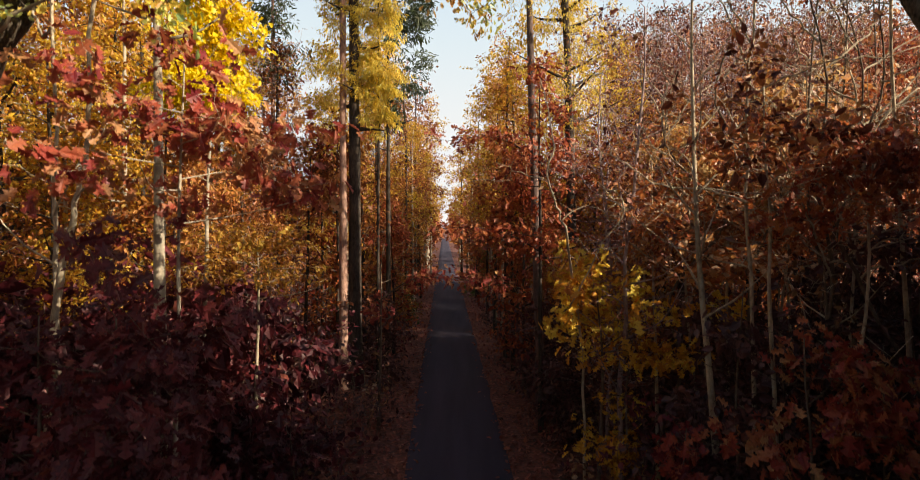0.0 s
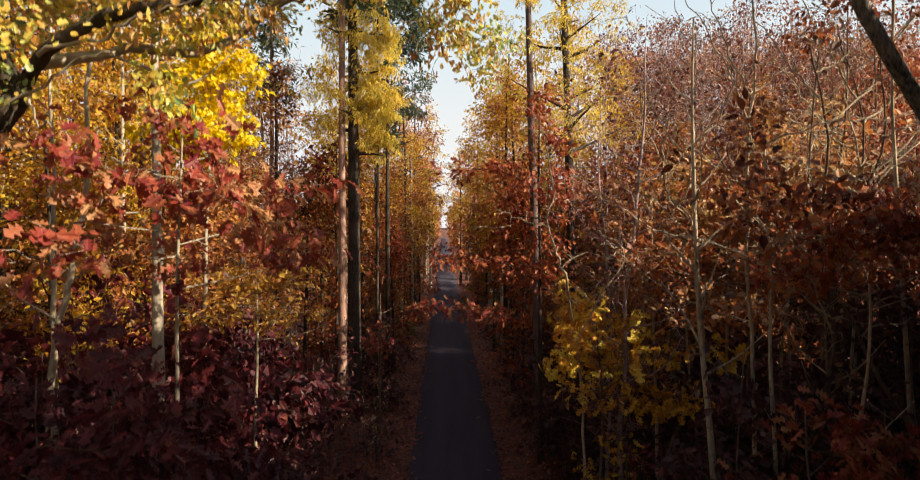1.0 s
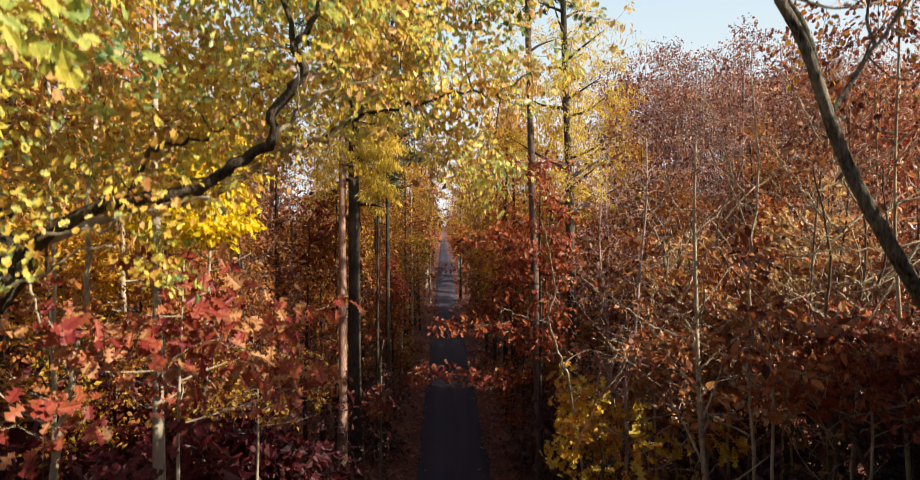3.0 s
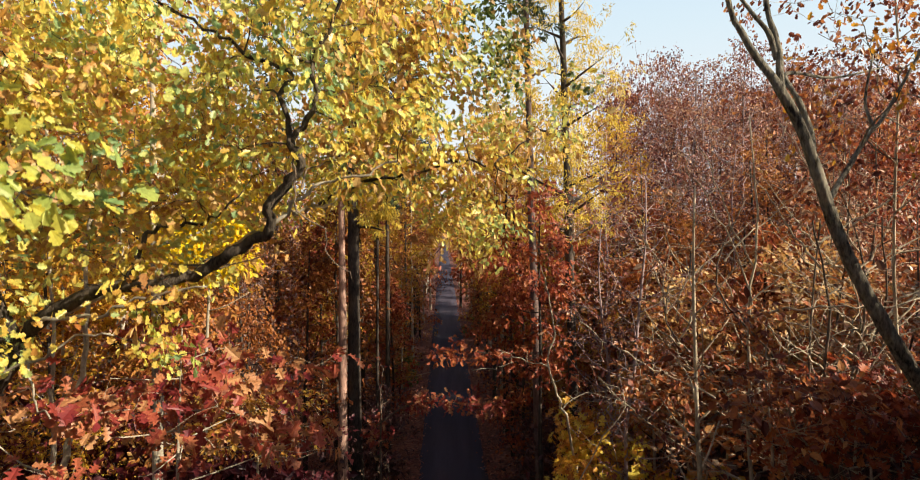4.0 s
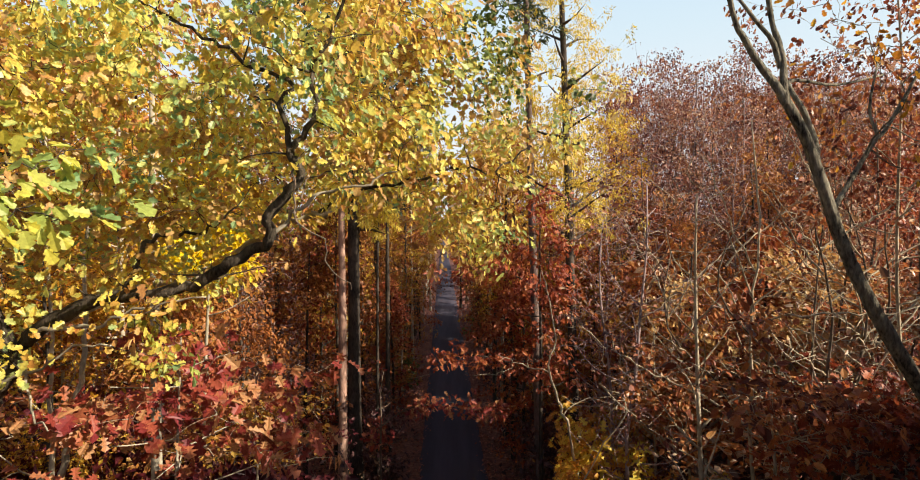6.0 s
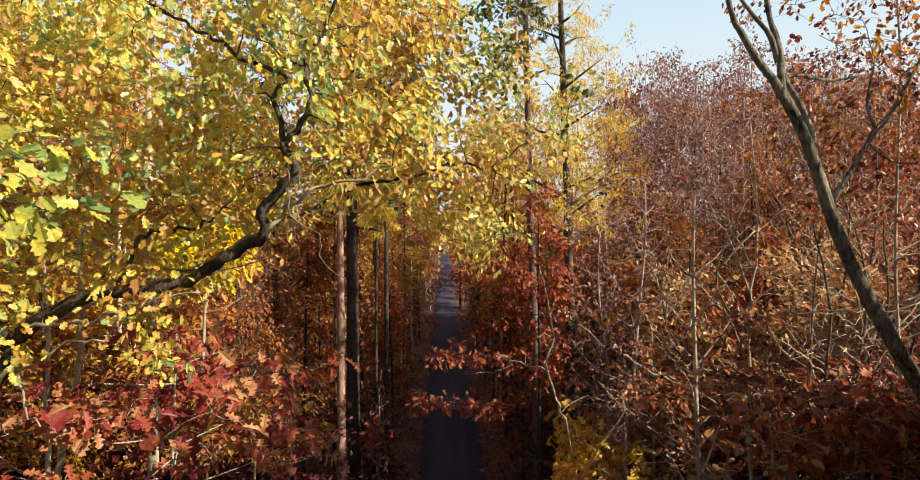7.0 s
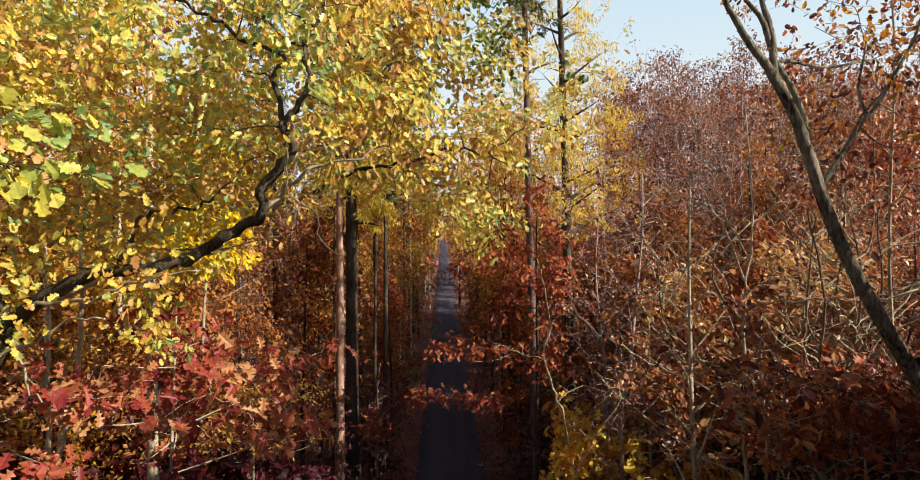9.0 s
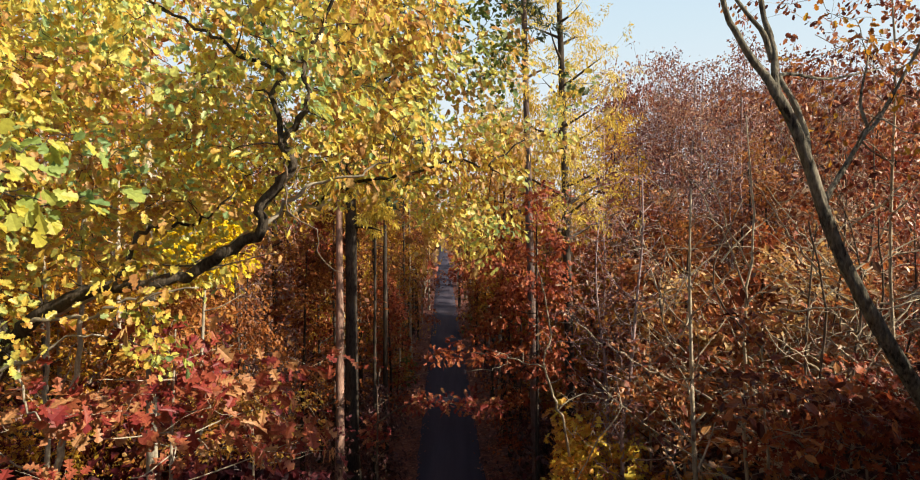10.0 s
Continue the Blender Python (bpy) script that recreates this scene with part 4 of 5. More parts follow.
for seed, x, y, high in ((160, 5.7, 9.1, 10.4), (161, 6.9, 10.0, 11.0), (162, 6.1, 11.3, 10.6), (163, 8.1, 11.6, 11.6), (164, 4.7, 11.9, 9.6), (165, 7.3, 8.9, 10.2)):
    r2 = np.random.default_rng(seed)
    stem = [(x + r2.normal() * 0.12 * k, y + r2.normal() * 0.06 * k, -0.1 + high * k / 6) for k in range(7)]
    lines = [(stem, 0.05, 0.012)]
    for k in range(11):
        f = r2.uniform(0.5, 0.95)
        p0 = np.array([np.interp(f, np.linspace(0, 1, 7), [q[i] for q in stem]) for i in range(3)])
        az, ln, up = r2.uniform(0, 6.28), r2.uniform(0.9, 2.2), r2.uniform(0.35, 1.2)
        step = np.array((math.cos(az), math.sin(az) * 0.6, up)) * ln / 3
        lines.append(([tuple(p0 + step * j + r2.normal(size=3) * 0.07 * (j > 0)) for j in range(4)], 0.019, 0.007))
    # Stems get dark twig bark in place of shade; branches stay pale.
    dead_sapling("bare_sapling", "leafless sapling with long crooked sunlit twigs", seed, (x, y, 0), lines, stem=BARK_TWIG)
dead_sapling("pale_sapling", "slanting pale-barked sapling stem", 72, (-7.8, 9.8, 0), [
    ([(-7.8, 9.8, -0.1), (-7.5, 9.8, 3.0), (-7.25, 9.79, 5.23), (-7.05, 9.76, 5.87), (-6.91, 9.73, 6.62), (-6.63, 9.7, 7.58), (-6.5, 9.6, 9.0), (-6.3, 9.6, 11.5)], 0.075, 0.03),
    ([(-6.91, 9.73, 6.62), (-6.5, 9.5, 6.9), (-6.0, 9.3, 6.8), (-5.6, 9.3, 6.95)], 0.02, 0.007),
    ([(-7.2, 9.79, 5.4), (-7.6, 9.4, 5.9), (-8.0, 9.2, 6.6)], 0.022, 0.008)])
dead_sapling("pale_sapling", "upright pale-barked sapling stem", 73, (-7.7, 10.3, 0), [
    ([(-7.7, 10.3, -0.1), (-7.68, 10.28, 2.5), (-7.66, 10.26, 5.01), (-7.63, 10.2, 6.9), (-7.55, 10.17, 8.5), (-7.6, 10.2, 12.0)], 0.06, 0.025),
    ([(-7.64, 10.2, 6.4), (-7.2, 10.0, 7.0), (-6.9, 9.9, 7.8)], 0.02, 0.007)])
tree("oak_tree", "slim oak with hanging orange-brown leaves", "tree", (8.1, 9.4, 0), 58, 14.5, 0.05, "oval", 10.2, 2.5, 260, 12, "oak", 0.09, COPPER, BARK_PALE, 12, 0.18, (-0.6, 0), 0.4, 0.7)

# ---- kinds of woodland tree ----
KINDS = {}


def kind(key, name, label, x, y, seed, height, r0, crown, base, spread, tips, per_tip, leaf, size, leaf_mat, bark, limbs, radius, category="tree", **kw):
    """One tree close by in full, and one of fewer, larger leaves for the depth of the wood."""
    group = "woodland trees" if category == "tree" else "woodland shrubs"
    full = tree(name, label, category, (x, y, 0), seed, height, r0, crown, base, spread, tips, per_tip, leaf, size, leaf_mat, bark, limbs, radius, group=group, per=3, **kw)
    deep = tree(name, label, category, (x * 1.3, y + 38, 0), seed + 100, height, r0, crown, base, spread, int(tips * 0.7), max(2, int(per_tip * 1.35)), "sprig" if leaf == "sprig" else "diamond", size * (1.15 if leaf == "sprig" else 1.0), leaf_mat, bark,
                max(5, int(limbs * 0.6)), radius * 1.1, group=group, per=2, sides=6, **kw)
    KINDS[key] = (full, deep)


kind("rust", "oak_tree", "young oak with dense rust-brown autumn leaves", 9.0, 24, 61, 10.5, 0.1, "oval", 2.0, 2.3, 250, 12, "diamond", 0.14, RUST, BARK_DARK, 10, 0.23)
kind("rust_tall", "oak_tree", "tall oak with orange-brown leaves and dark trunk", -12, 34, 62, 16, 0.16, "oval", 5.5, 2.9, 270, 12, "diamond", 0.15, RUST, BARK_DARK, 12, 0.25)
kind("red", "red_oak_tree", "red oak with rusty red leaves", 5.2, 24, 63, 9.0, 0.09, "oval", 1.6, 2.2, 240, 11, "diamond", 0.17, RED_OAK, BARK_DARK, 10, 0.23)
kind("beech", "beech_tree", "young beech with flat layers of orange leaves", -8, 17, 64, 8.0, 0.07, "layers", 0.9, 2.5, 290, 11, "diamond", 0.12, BEECH, BARK_PALE, 10, 0.2, rise=0.2, flat=0.8, droop=0.2)
kind("gold", "birch_tree", "slender birch with golden yellow leaves", -6.5, 28, 65, 15, 0.1, "oval", 4.5, 2.1, 260, 12, "diamond", 0.13, GOLD, BARK_GREY, 12, 0.24, droop=0.9)
kind("amber", "oak_tree", "tall oak with a golden-orange autumn crown", -10, 30, 86, 15.5, 0.13, "oval", 6.5, 2.5, 330, 13, "diamond", 0.13, AMBER, BARK_DARK, 13, 0.24)
# Dark stem bark puts the low shade into colour under pale branches.
kind("bare", "bare_sapling", "bare pale-branched sapling, its stem darkened for shade, with a few withered leaves", 6.4, 9.1, 66, 10.5, 0.045, "vase", 2.5, 1.6, 190, 2, "ovate", 0.11, BROWN, BARK_TWIG, 20, 0.14, rise=1.0, least=0.0055, thick=0.014, wobble=0.4, bough=BARK_PALE)
kind("mauve", "oak_tree", "thin oak with sparse purple-brown leaves and many twigs", 12.5, 17, 67, 13.5, 0.075, "vase", 3.0, 2.1, 320, 9, "diamond", 0.11, MAUVE, BARK_TWIG, 16, 0.22, rise=1.0, least=0.004, wobble=0.4)
kind("twiggy", "oak_tree", "leafless young oak with a haze of mauve-grey twigs", 9.5, 19, 82, 12.5, 0.06, "vase", 3.0, 2.2, 460, 3, "diamond", 0.1, MAUVE, BARK_MAUVE, 20, 0.18, rise=1.0, least=0.0065, thick=0.016, wobble=0.4)
kind("copper", "beech_tree", "young beech with flat sprays of copper-red leaves", 6.3, 12.6, 83, 8.2, 0.055, "layers", 6.2, 2.2, 110, 11, "ovate", 0.15, COPPER, BARK_PALE, 9, 0.2, rise=0.2, flat=(0.4, -0.2, 0.75), droop=0.2)
# Broad-crowned kind built to cast shade from beyond the view.
kind("shade_crown", "oak_tree", "tall oak with a broad dense rust-brown crown, added to cast shade", 16.5, 2.0, 85, 13.0, 0.14, "oval", 11.3, 2.2, 260, 18, "diamond", 0.19, RUST, BARK_DARK, 9, 0.3)
kind("pine", "pine_tree", "tall pine with bare trunk and dark green crown", -9, 26, 68, 20, 0.17, "oval", 13, 2.0, 120, 26, "sprig", 0.24, NEEDLE, BARK_PINE, 10, 0.3, wobble=0.05)
# Shrub leaves carry shade in their colour.
kind("shrub", "oak_shrub", "low shrub of brown leaves darkened for shade", 5.8, 11.5, 69, 3.4, 0.03, "oval", 0.3, 1.6, 150, 12, "ovate", 0.14, SHADE_DARK, BARK_TWIG, 6, 0.22, category="shrub")
# Dense kind made to screen the sun from out of view.
kind("shade_thicket", "oak_tree", "densely leaved young oak with rust-brown leaves, added to block low sun", 13.5, -2.0, 71, 10.0, 0.1, "oval", 0.8, 2.3, 700, 15, "diamond", 0.24, RUST, BARK_DARK, 8, 0.34)
kind("red_shrub", "red_oak_shrub", "low shrub of dark crimson oak leaves", -9.5, 21.5, 72, 2.8, 0.025, "oval", 0.2, 1.5, 120, 11, "diamond", 0.18, CRIMSON, BARK_TWIG, 6, 0.22, category="shrub")
kind("pole", "young_tree", "thin dark bare-stemmed young tree", -7.4, 22, 70, 13, 0.075, "oval", 7.0, 1.5, 130, 10, "diamond", 0.14, RUST, BARK_DARK, 8, 0.27)


def plant(key, x, y, scale=1.0, turn=0.0, tall=1.0, tilt=0.0, deep=False):
    m = pose(x, y, -0.02, tilt, tilt * 0.6, turn) @ Matrix.Diagonal((scale, scale, scale * tall, 1))
    copy_thing(KINDS[key][1 if deep else 0], m)


STANDING = [(-6.7, 6.5), (7.3, 5.7), (-4.5, 20.6), (2.6, 17.3), (3.85, 17.6), (-5.7, 10.2), (-6.0, 12.2), (2.75, 11), (4.8, 7.3), (-4.3, 8.3), (-4.6, 6.9), (-4.7, 12.3), (4.35, 8.7), (2.3, 48.0), (-3.3, 33.0), (5.2, 7.9), (4.6, 12.4), (7.0, 8.0), (5.3, 9.6), (-7.8, 9.8), (-7.7, 10.3), (7.9, 10.2), (8.1, 9.4), (-3.55, 23.6), (4.0, 10.7), (3.4, 9.9), (5.0, 10.3)]
LEFT = (("rust", "rust_tall", "red", "beech", "gold", "amber", "bare", "pine", "shrub", "pole"), (0.14, 0.1, 0.08, 0.2, 0.12, 0.16, 0.05, 0.02, 0.05, 0.08))
RIGHT = (("rust", "rust_tall", "red", "beech", "gold", "bare", "mauve", "twiggy", "copper", "shrub", "pole"), (0.14, 0.06, 0.18, 0.12, 0.06, 0.1, 0.1, 0.08, 0.11, 0.03, 0.02))


def wood(seed, wanted, ylo, yhi, nearest, widest, gap, deep, skew=1.3, tall_only=False):
    """A stretch of the wood on both sides of the road, planted at random with room between the stems."""
    rng = np.random.default_rng(seed)
    count = 0
    for _ in range(wanted * 30):
        if count >= wanted:
            break
        y = rng.uniform(ylo, yhi)
        off = nearest + (widest - nearest) * rng.uniform() ** skew
        side = 1 if rng.uniform() < 0.5 else -1
        x = road_x(y) + side * off
        if y < 9.5 and abs(x) < 0.85 * max(y, 0) + 3.3:
            continue
        if any((x - a) ** 2 + (y - b) ** 2 < gap * gap for a, b in STANDING):
            continue
        if side > 0 and y < 9.5 and 8 < 0.93 * y + 0.37 * x < 14:
            continue
        keys, p = RIGHT if side > 0 else LEFT
        key = rng.choice(keys, p=p)
        slope = x / max(y, 1)
        if -0.36 < slope < 0 and y < 19:
            continue
        if y < 20 and -0.26 < slope < 0.25:
            key = "shrub" if slope > 0 else "red_shrub"
        elif y < 18 and slope > 0:
            key = rng.choice(("bare", "twiggy", "copper", "red", "shrub"), p=(0.28, 0.08, 0.38, 0.16, 0.1))
        elif y < 14.5 and -0.8 < slope < 0:
            key = "red_shrub"
        elif off < 3.6 and y < 24:
            key = "shrub" if rng.uniform() < 0.6 else "bare"
        elif side < 0 and y < 20 and slope > -0.5:
            key = ("pole", "pole", "beech", "red_shrub")[rng.integers(4)]
        elif key == "pine" and y < 22:
            key = "pole"
        if -0.4 < slope < -0.2 and y > 19 and key in ("rust_tall", "amber", "gold"):
            key = "twiggy"
        lane = abs((x + 4.5) * 0.37 + (y - 20.6) * 0.93)
        if lane < 1.1 and -3.5 < x < 10 and y < 21 and not deep:
            key = "shrub"
        if tall_only:
            key = ("rust_tall", "gold", "rust")[rng.integers(3)]
        low = 1.0
        if side > 0 and 0.26 < slope < 0.54 and y > 0:
            low = 0.84 if y < 16 else 1.02
            if key in ("rust_tall", "gold", "pole"):
                key = "twiggy"
        STANDING.append((x, y))
        plant(key, x, y, rng.uniform(0.82, 1.15), rng.uniform(0, 360), rng.uniform(0.85, 1.15) * low, rng.uniform(-5, 5), deep)
        count += 1


# The rust oak at (6.6, 16.2) is added to shade the pine's foot.
for key, x, y, sc, tall in (("amber", 2.2, 25.6, 0.9, 1.0), ("amber", 2.0, 30.5, 0.9, 1.0), ("rust", 1.9, 37.0, 0.85, 1.0), ("red", -3.2, 26.0, 0.8, 1.0), ("beech", -3.3, 31.0, 0.85, 1.1), ("rust_tall", -3.6, 36.0, 0.8, 0.9), ("amber", -3.9, 43.0, 0.9, 1.0), ("red", 1.5, 44.0, 0.9, 1.0), ("gold", 2.0, 52.0, 0.9, 1.0), ("rust_tall", 3.4, 33.0, 0.8, 0.9), ("rust_tall", -4.4, 29.0, 0.85, 1.1), ("gold", -5.0, 24.0, 0.9, 1.2), ("rust_tall", 2.9, 27.5, 0.9, 1.0), ("gold", 2.3, 40.5, 1.1, 1.1), ("gold", 1.3, 57.0, 1.1, 1.1), ("rust_tall", -3.9, 40.0, 1.0, 1.1), ("rust_tall", -4.3, 56.0, 1.0, 1.1), ("rust_tall", 1.0, 70.0, 1.0, 1.1), ("rust_tall", -4.6, 72.0, 1.0, 1.1), ("rust_tall", -4.0, 48.5, 1.0, 1.2), ("gold", -3.3, 62.0, 1.1, 1.2), ("rust_tall", 0.2, 64.0, 0.9, 1.1), ("gold", -4.6, 80.0, 1.1, 1.2), ("gold", 0.0, 84.0, 1.1, 1.1), ("gold", 2.5, 31.5, 1.05, 1.0), ("pole", 2.98, 34.0, 0.9, 0.9), ("rust_tall", -10.5, 12.5, 0.95, 1.0), ("gold", -12.0, 14.2, 1.0, 1.0), ("rust_tall", -13.8, 16.8, 1.0, 1.0), ("gold", -9.6, 15.6, 1.0, 1.0), ("amber", -8.9, 11.8, 0.75, 0.85),  ("gold", 3.6, 36.0, 1.05, 1.0), ("rust_tall", 1.5, 47.0, 0.95, 1.0), ("gold", 4.7, 22.5, 0.85, 1.2), ("red", 2.5, 20.6, 0.95, 1.05), ("red", 5.3, 22.0, 1.05, 1.0), ("red", 2.3, 23.2, 0.95, 1.1), ("amber", 2.6, 33.0, 0.9, 1.1), ("gold", -6.4, 26.5, 0.85, 0.95), ("twiggy", -8.6, 29.0, 1.1, 1.15), ("gold", -7.3, 32.5, 0.9, 1.0), ("amber", -11.5, 27.5, 1.05, 1.1), ("gold", -10.0, 24.0, 1.0, 1.1), ("amber", -13.8, 31.0, 1.1, 1.1), ("amber", -5.2, 34.0, 1.0, 1.1), ("gold", -16.5, 26.0, 1.1, 1.1), ("rust", -7.6, 13.6, 0.85, 1.0), ("rust", -6.8, 17.4, 0.9, 0.9), ("rust", -8.4, 15.6, 0.85, 0.95), ("amber", -10.4, 17.8, 1.0, 1.0), ("twiggy", -8.2, 20.2, 0.95, 1.05), ("gold", -10.2, 14.2, 0.8, 0.9), ("amber", -12.6, 20.0, 1.0, 1.0), ("rust", -6.2, 21.6, 0.9, 0.95), ("gold", 6.3, 24.2, 0.95, 1.0), ("rust", 6.6, 16.2, 0.95, 0.95), ("beech", 4.9, 16.8, 0.85, 1.0), ("twiggy", 5.3, 19.4, 1.0, 1.05), ("mauve", 6.6, 20.8, 1.0, 0.95), ("amber", 7.6, 26.5, 0.95, 1.0), ("twiggy", 5.8, 27.0, 1.15, 1.1), ("rust_tall", 2.5, 29.4, 0.85, 1.2)):
    STANDING.append((x, y))
    plant(key, x, y, sc, x * 70 + y * 31, tall, 0, y > 28)
# Dark-leaved shrubs added where only shade shows low on the right.
for x, y, sc, tall in ((4.6, 10.2, 1.1, 0.8), (6.0, 10.6, 1.15, 0.85), (7.6, 10.9, 1.15, 0.85), (9.0, 11.3, 1.2, 0.9), (10.6, 12.6, 1.25, 1.0), (5.2, 13.6, 1.2, 0.9), (7.0, 13.9, 1.25, 1.0), (8.9, 14.4, 1.25, 1.1), (11.2, 15.2, 1.3, 1.2), (12.8, 15.0, 1.3, 1.3)):
    STANDING.append((x, y))
    plant("shrub", x, y, sc, x * 83 + y * 17, tall)
for x, y, sc, tall in ((-8.3, 10.7, 1.6, 1.05), (-5.9, 11.5, 1.6, 1.0), (-7.2, 12.8, 1.7, 1.05), (-9.9, 11.4, 1.7, 1.1), (-5.7, 14.2, 1.6, 1.0), (-9.0, 13.9, 1.8, 1.1), (-11.4, 13.2, 1.8, 1.1), (-7.3, 15.6, 1.7, 1.1)):
    STANDING.append((x, y))
    plant("red_shrub", x, y, sc, x * 61 + y * 23, tall)
# unseen oaks beside and behind the shot's start, added to block low sun
belt = np.random.default_rng(83)
for x in np.arange(5.4, 17, 1.75):
    for y in np.arange(-11, 9.5, 1.9):
        px, py = x + belt.uniform(-0.5, 0.5), y + belt.uniform(-0.5, 0.5)
        if px < 0.85 * max(py, 0) + 4.2 or any((px - a) ** 2 + (py - b) ** 2 < 1.4 for a, b in STANDING):
            continue
        STANDING.append((px, py))
        row = 0.93 * py + 0.37 * px
        if px > 9 and py > 2.5:
            tall = 11.8 if 5.8 < row < 7.3 else 13.0 if row < 8.6 else (6.7 if 10.6 < row < 12.7 else 8.3) + 0.52 * (px - 9) + belt.uniform(-0.4, 0.4)
            plant("shade_thicket", px, py, 0.9, belt.uniform(0, 360), min(tall, 13.0) / 9, 0, True)
            continue
        if 2.5 < py < 5.2:
            plant("shade_thicket", px, py, 0.95, belt.uniform(0, 360), belt.uniform(1.3, 1.4) if not 5.8 < row < 7.3 else 1.0, 0, True)
            continue
        if py > 5.2:
            plant("shade_thicket", px, py, 0.84, belt.uniform(0, 360), belt.uniform(0.85, 1.0), 0, True)
            continue
        plant("shade_thicket", px, py, belt.uniform(0.85, 1.02), belt.uniform(0, 360), belt.uniform(1.12, 1.26), 0, True)
# More unseen screening oaks, close to the right of the road.
for x, y, tall in ((5.35, 2.2, 1.2), (5.0, 0.1, 1.25), (4.9, -2.0, 1.25), (6.7, 3.7, 0.85), (5.0, -4.2, 1.25), (7.2, 1.0, 1.25)):
    STANDING.append((x, y))
    plant("shade_thicket", x, y, 0.95, x * 97, tall, 0, True)
# Out-of-view oaks placed so their shade falls on the right-hand wood.
for x, y, tall in ((11.3, 10.3, 0.92), (12.6, 11.5, 0.97), (13.9, 12.9, 1.0), (13.2, 9.9, 1.05), (15.2, 14.2, 1.05), (14.9, 11.3, 1.12)):
    STANDING.append((x, y))
    plant("shade_thicket", x, y, 0.95, x * 57, tall, 0, True)
# unseen broad crowns, added overhead to shade the left verge, low sun passing beneath
STANDING.append((8.9, 4.6))
plant("shade_crown", 8.9, 4.6, 1.0, 86, 1.0, 0, True)
plant("shade_crown", 8.0, 5.35, 0.46, 40, 2.1, 0, True)
# tall thin oaks crowding the sunny side
crowd = np.random.default_rng(84)
for _ in range(900):
    x, y = crowd.uniform(4.2, 17), crowd.uniform(11, 30)
    if any((x - a) ** 2 + (y - b) ** 2 < 2.2 for a, b in STANDING) or len(STANDING) > 197:
        continue
    lane = abs((x + 4.5) * 0.37 + (y - 20.6) * 0.93)
    if (lane < 1.2 and x < 10) or x < 0.24 * y:
        continue
    STANDING.append((x, y))
    row = 0.37 * x + 0.93 * y
    if x > 5.5 and 20.5 < row < 21.5:
        key = crowd.choice(("shrub", "bare"))
    elif 10.3 < row < 12.1 and x < 9:
        key = "bare"
    elif y < 14.5:
        key = crowd.choice(("bare", "twiggy", "copper", "red"), p=(0.3, 0.08, 0.44, 0.18))
    elif y < 17:
        key = crowd.choice(("bare", "twiggy", "copper", "red", "rust"), p=(0.18, 0.08, 0.32, 0.22, 0.2))
    else:
        key = crowd.choice(("twiggy", "red", "mauve", "bare", "copper", "gold", "beech", "rust"), p=(0.16, 0.2, 0.14, 0.08, 0.14, 0.06, 0.1, 0.12))
        if key == "gold" and x / y < 0.56:
            key = "twiggy"
    plant(key, x, y, crowd.uniform(0.9, 1.1), crowd.uniform(0, 360), crowd.uniform(0.95, 1.15) * (0.84 if 0.28 < x / y < 0.52 and y < 16 else 1.02 if x / y < 0.56 else 1.3), crowd.uniform(-6, 6), y > 20)
# taller crowns behind them, closing the skyline
for _ in range(900):
    y = crowd.uniform(24, 46)
    x = y * crowd.uniform(0.29, 0.86)
    if any((x - a) ** 2 + (y - b) ** 2 < 2.4 for a, b in STANDING) or len(STANDING) > 330:
        continue
    STANDING.append((x, y))
    key = crowd.choice(("twiggy", "mauve", "red", "rust"), p=(0.48, 0.42, 0.06, 0.04))
    height = {"twiggy": 12.5, "mauve": 13.5, "red": 9.5, "rust": 11.0}[key]
    plant(key, x, y, 1.15, crowd.uniform(0, 360), (10.0 + 0.275 * y + crowd.uniform(-2.6, 0.9)) / height / 1.15, crowd.uniform(-6, 6), True)
wood(77, 70, 9.5, 24, 2.9, 15, 1.1, False)
wood(78, 70, 22, 62, 2.3, 8, 1.6, True, 1.2)
wood(79, 110, 12, 62, 9, 40, 1.9, True, 1.0)
wood(80, 60, 62, 120, 2.4, 12, 2.0, True, 1.1)
# unseen tall trees around and behind the camera, added to cut skylight
wood(81, 55, -26, 9.5, 3.6, 26, 1.5, True, 1.1, True)


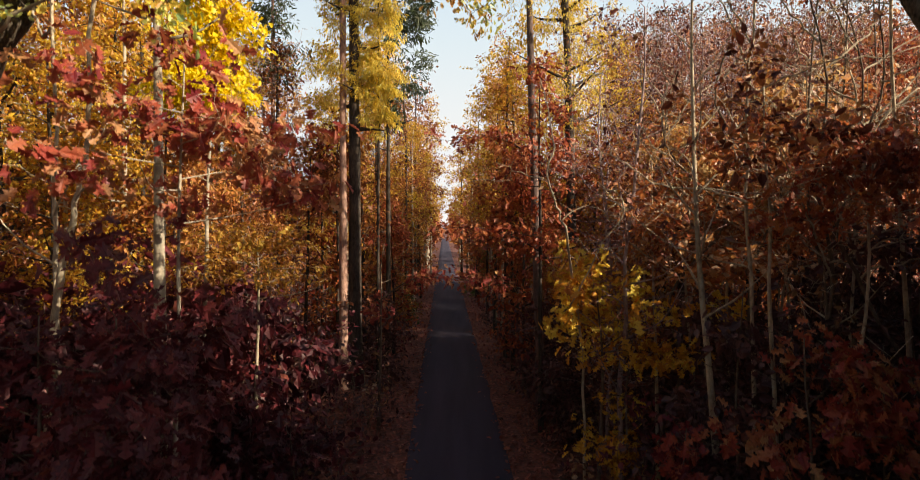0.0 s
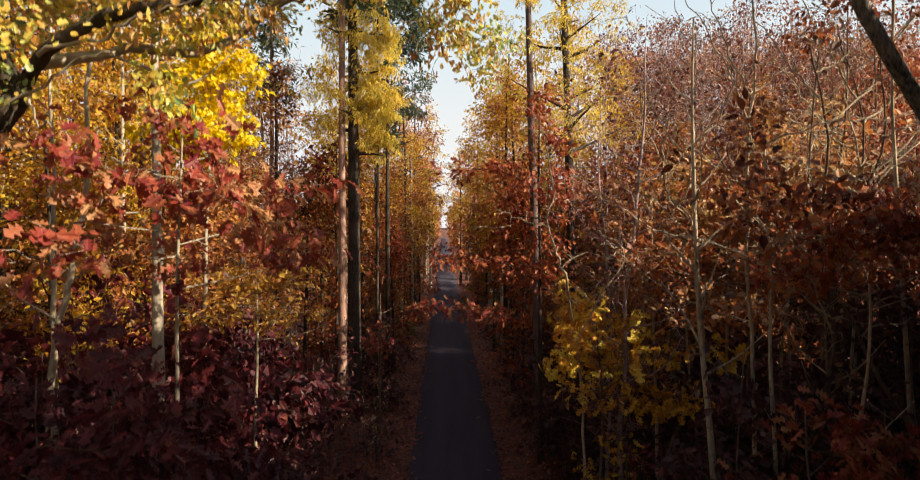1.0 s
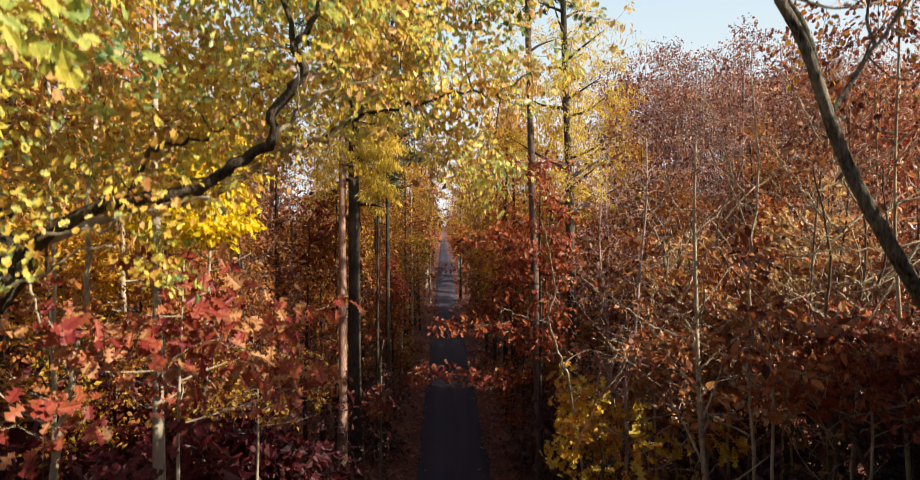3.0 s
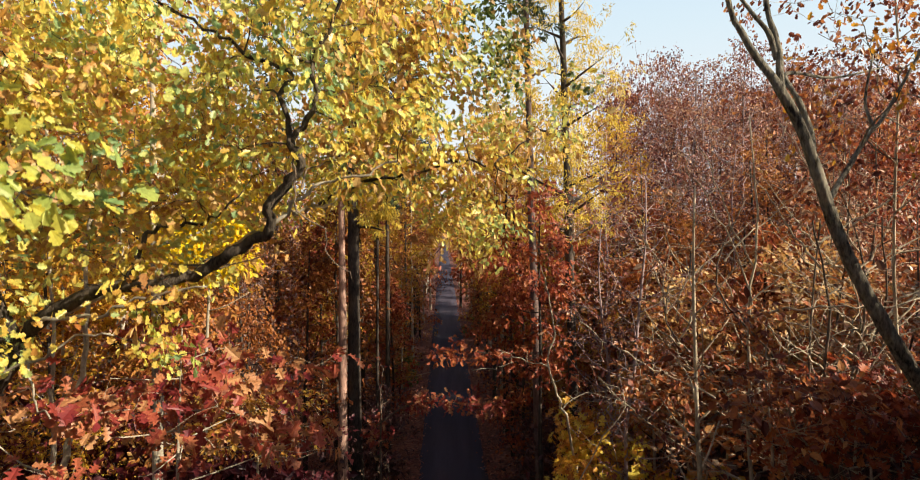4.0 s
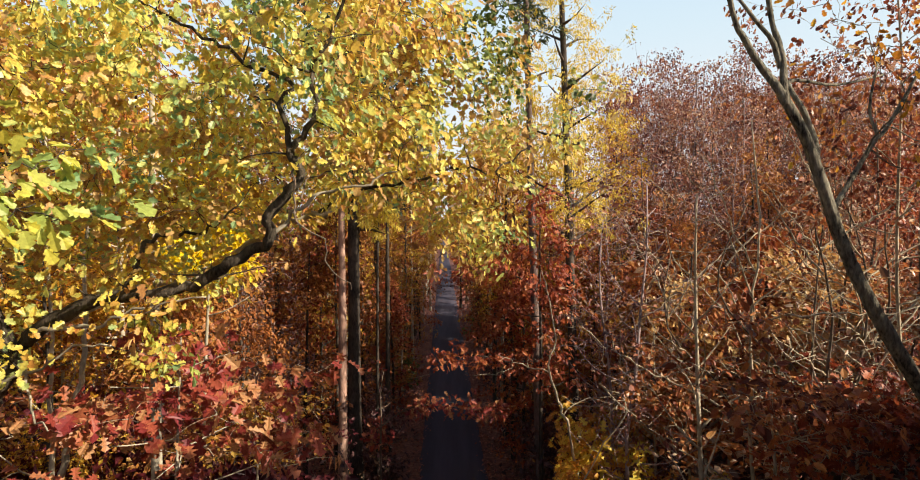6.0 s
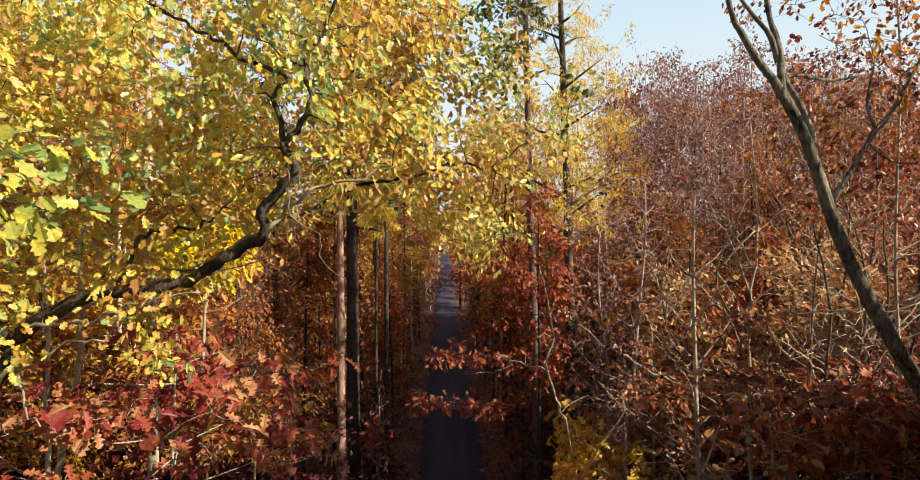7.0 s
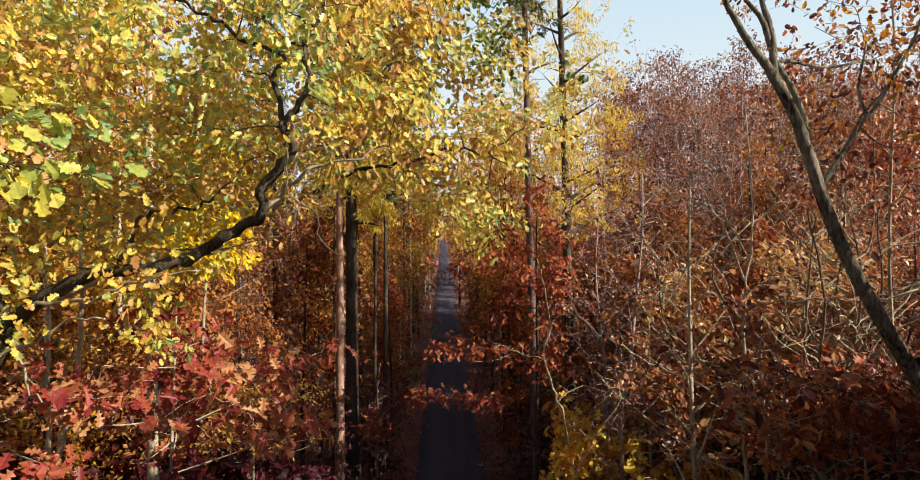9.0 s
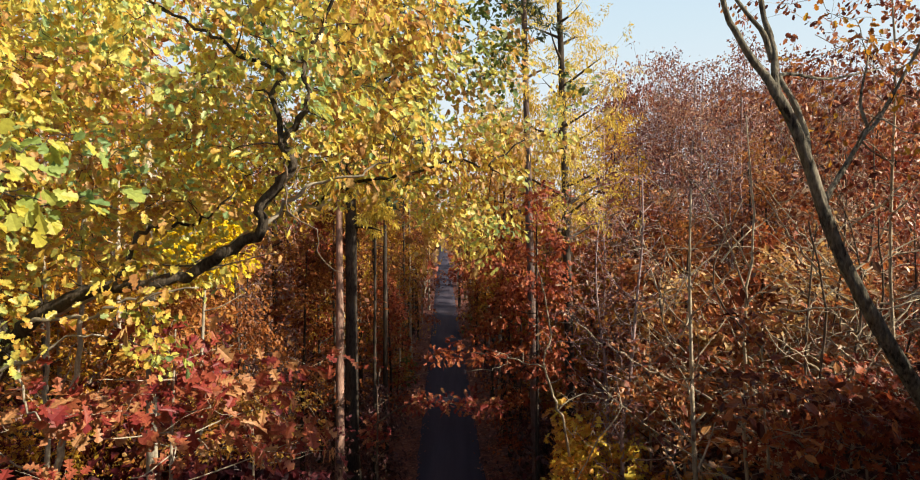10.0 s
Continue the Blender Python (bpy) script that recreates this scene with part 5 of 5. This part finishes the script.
def undergrowth(name, label, seed, count, leaf_mat, size, per, lo, hi):
    """Low sprays of leaves on thin stems among the trunks."""
    rng = np.random.default_rng(seed)
    tips, stems = [], []
    while len(tips) < count:
        y = 9 + 36 * rng.uniform() ** 1.5
        off = 2.3 + 14 * rng.uniform() ** 1.3
        x = road_x(y) + off * (1 if rng.uniform() < 0.5 else -1)
        if noise.noise((x * 0.3, y * 0.3, seed)) < -0.15:
            continue
        h = lo + (hi - lo) * rng.uniform() ** 1.2 * min(1, (off - 1.2) / 2.5)
        foot = np.array((x + rng.normal() * 0.25, y + rng.normal() * 0.25, -0.05))
        tip = np.array((x, y, h))
        stems.append((np.array([foot, (foot + tip) / 2 + rng.normal(size=3) * 0.08, tip]), np.array([0.011, 0.008, 0.003]), 3))
        tips.append(tip)
        for k in range(2):
            q = tip + np.array((rng.normal() * 0.5, rng.normal() * 0.5, -rng.uniform(0.0, 0.9) * min(h, 1.5)))
            if q[2] > 0.15:
                tips.append(q)
    tips = np.array(tips)
    places, outward, lay = spray(tips, unit(rng.normal(size=tips.shape)), per, 0.24, rng, (0.15, -0.2, 0.7))
    ob = new(name, leaf_mesh(name, places, outward, size, "ovate", leaf_mat, rng, 0.3, lay))
    tagged(ob, label, "undergrowth", kind="stuff")
    tagged(new(name + "_stems", tubes_mesh(name, stems, BARK_TWIG, rng)), "thin stems of the woodland undergrowth", "undergrowth", kind="stuff")


# Rusty undergrowth takes the leaf colour darkened as shade.
undergrowth("rusty_undergrowth", "rust-brown leafy undergrowth among the trunks, darkened for shade", 91, 1300, SHADE_DARK, 0.13, 13, 0.4, 3.2)
undergrowth("red_undergrowth", "dark red leafy undergrowth among the trunks", 92, 900, CRIMSON, 0.14, 11, 0.3, 3.6)
undergrowth("brown_undergrowth", "withered brown undergrowth among the trunks", 93, 450, BROWN, 0.12, 11, 0.3, 3.0)


def far_woods():
    """The wood beyond, where single trees can no longer be told apart."""
    rng = np.random.default_rng(88)
    lines, places = [], []
    for _ in range(520):
        y = rng.uniform(80, 380)
        off = 3.2 + rng.uniform(0, 1) ** 1.3 * (16 + y * 0.3)
        x = road_x(y) + off * (1 if rng.uniform() < 0.5 else -1)
        if rng.uniform() < 0.25:
            y = rng.uniform(20, 120)
            x = road_x(y) + rng.uniform(38, 90) * (1 if rng.uniform() < 0.5 else -1)
        h = rng.uniform(11, 20)
        lines.append((np.array([(x, y, -0.1), (x, y, h * 0.5), (x + rng.normal() * 0.3, y, h)]), np.array([0.16, 0.12, 0.03]), 5))
        k = 80
        a, f = rng.uniform(0, 6.28, k), rng.uniform(0, 1, k)
        r = 2.4 * np.sqrt(np.maximum(0.05, 1 - (2 * f - 1) ** 2)) * np.sqrt(rng.uniform(0, 1, k))
        places.append(np.stack([x + r * np.cos(a), y + r * np.sin(a), 0.6 + (h - 0.6) * f], 1))
    places = np.vstack(places)
    me = leaf_mesh("far_woods", places, np.zeros_like(places), 1.1, "diamond", RUST, rng, 0.2, (0.25, -0.3, 0.4))
    tm = tubes_mesh("far_trunks", lines, BARK_DARK, rng)
    ob = new("far_woods", me)
    tagged(ob, "distant autumn woodland of rust and gold along the road", "woodland", kind="stuff")
    tagged(new("far_trunks", tm), "dark distant trunks of the autumn woodland", "woodland", kind="stuff")


far_woods()
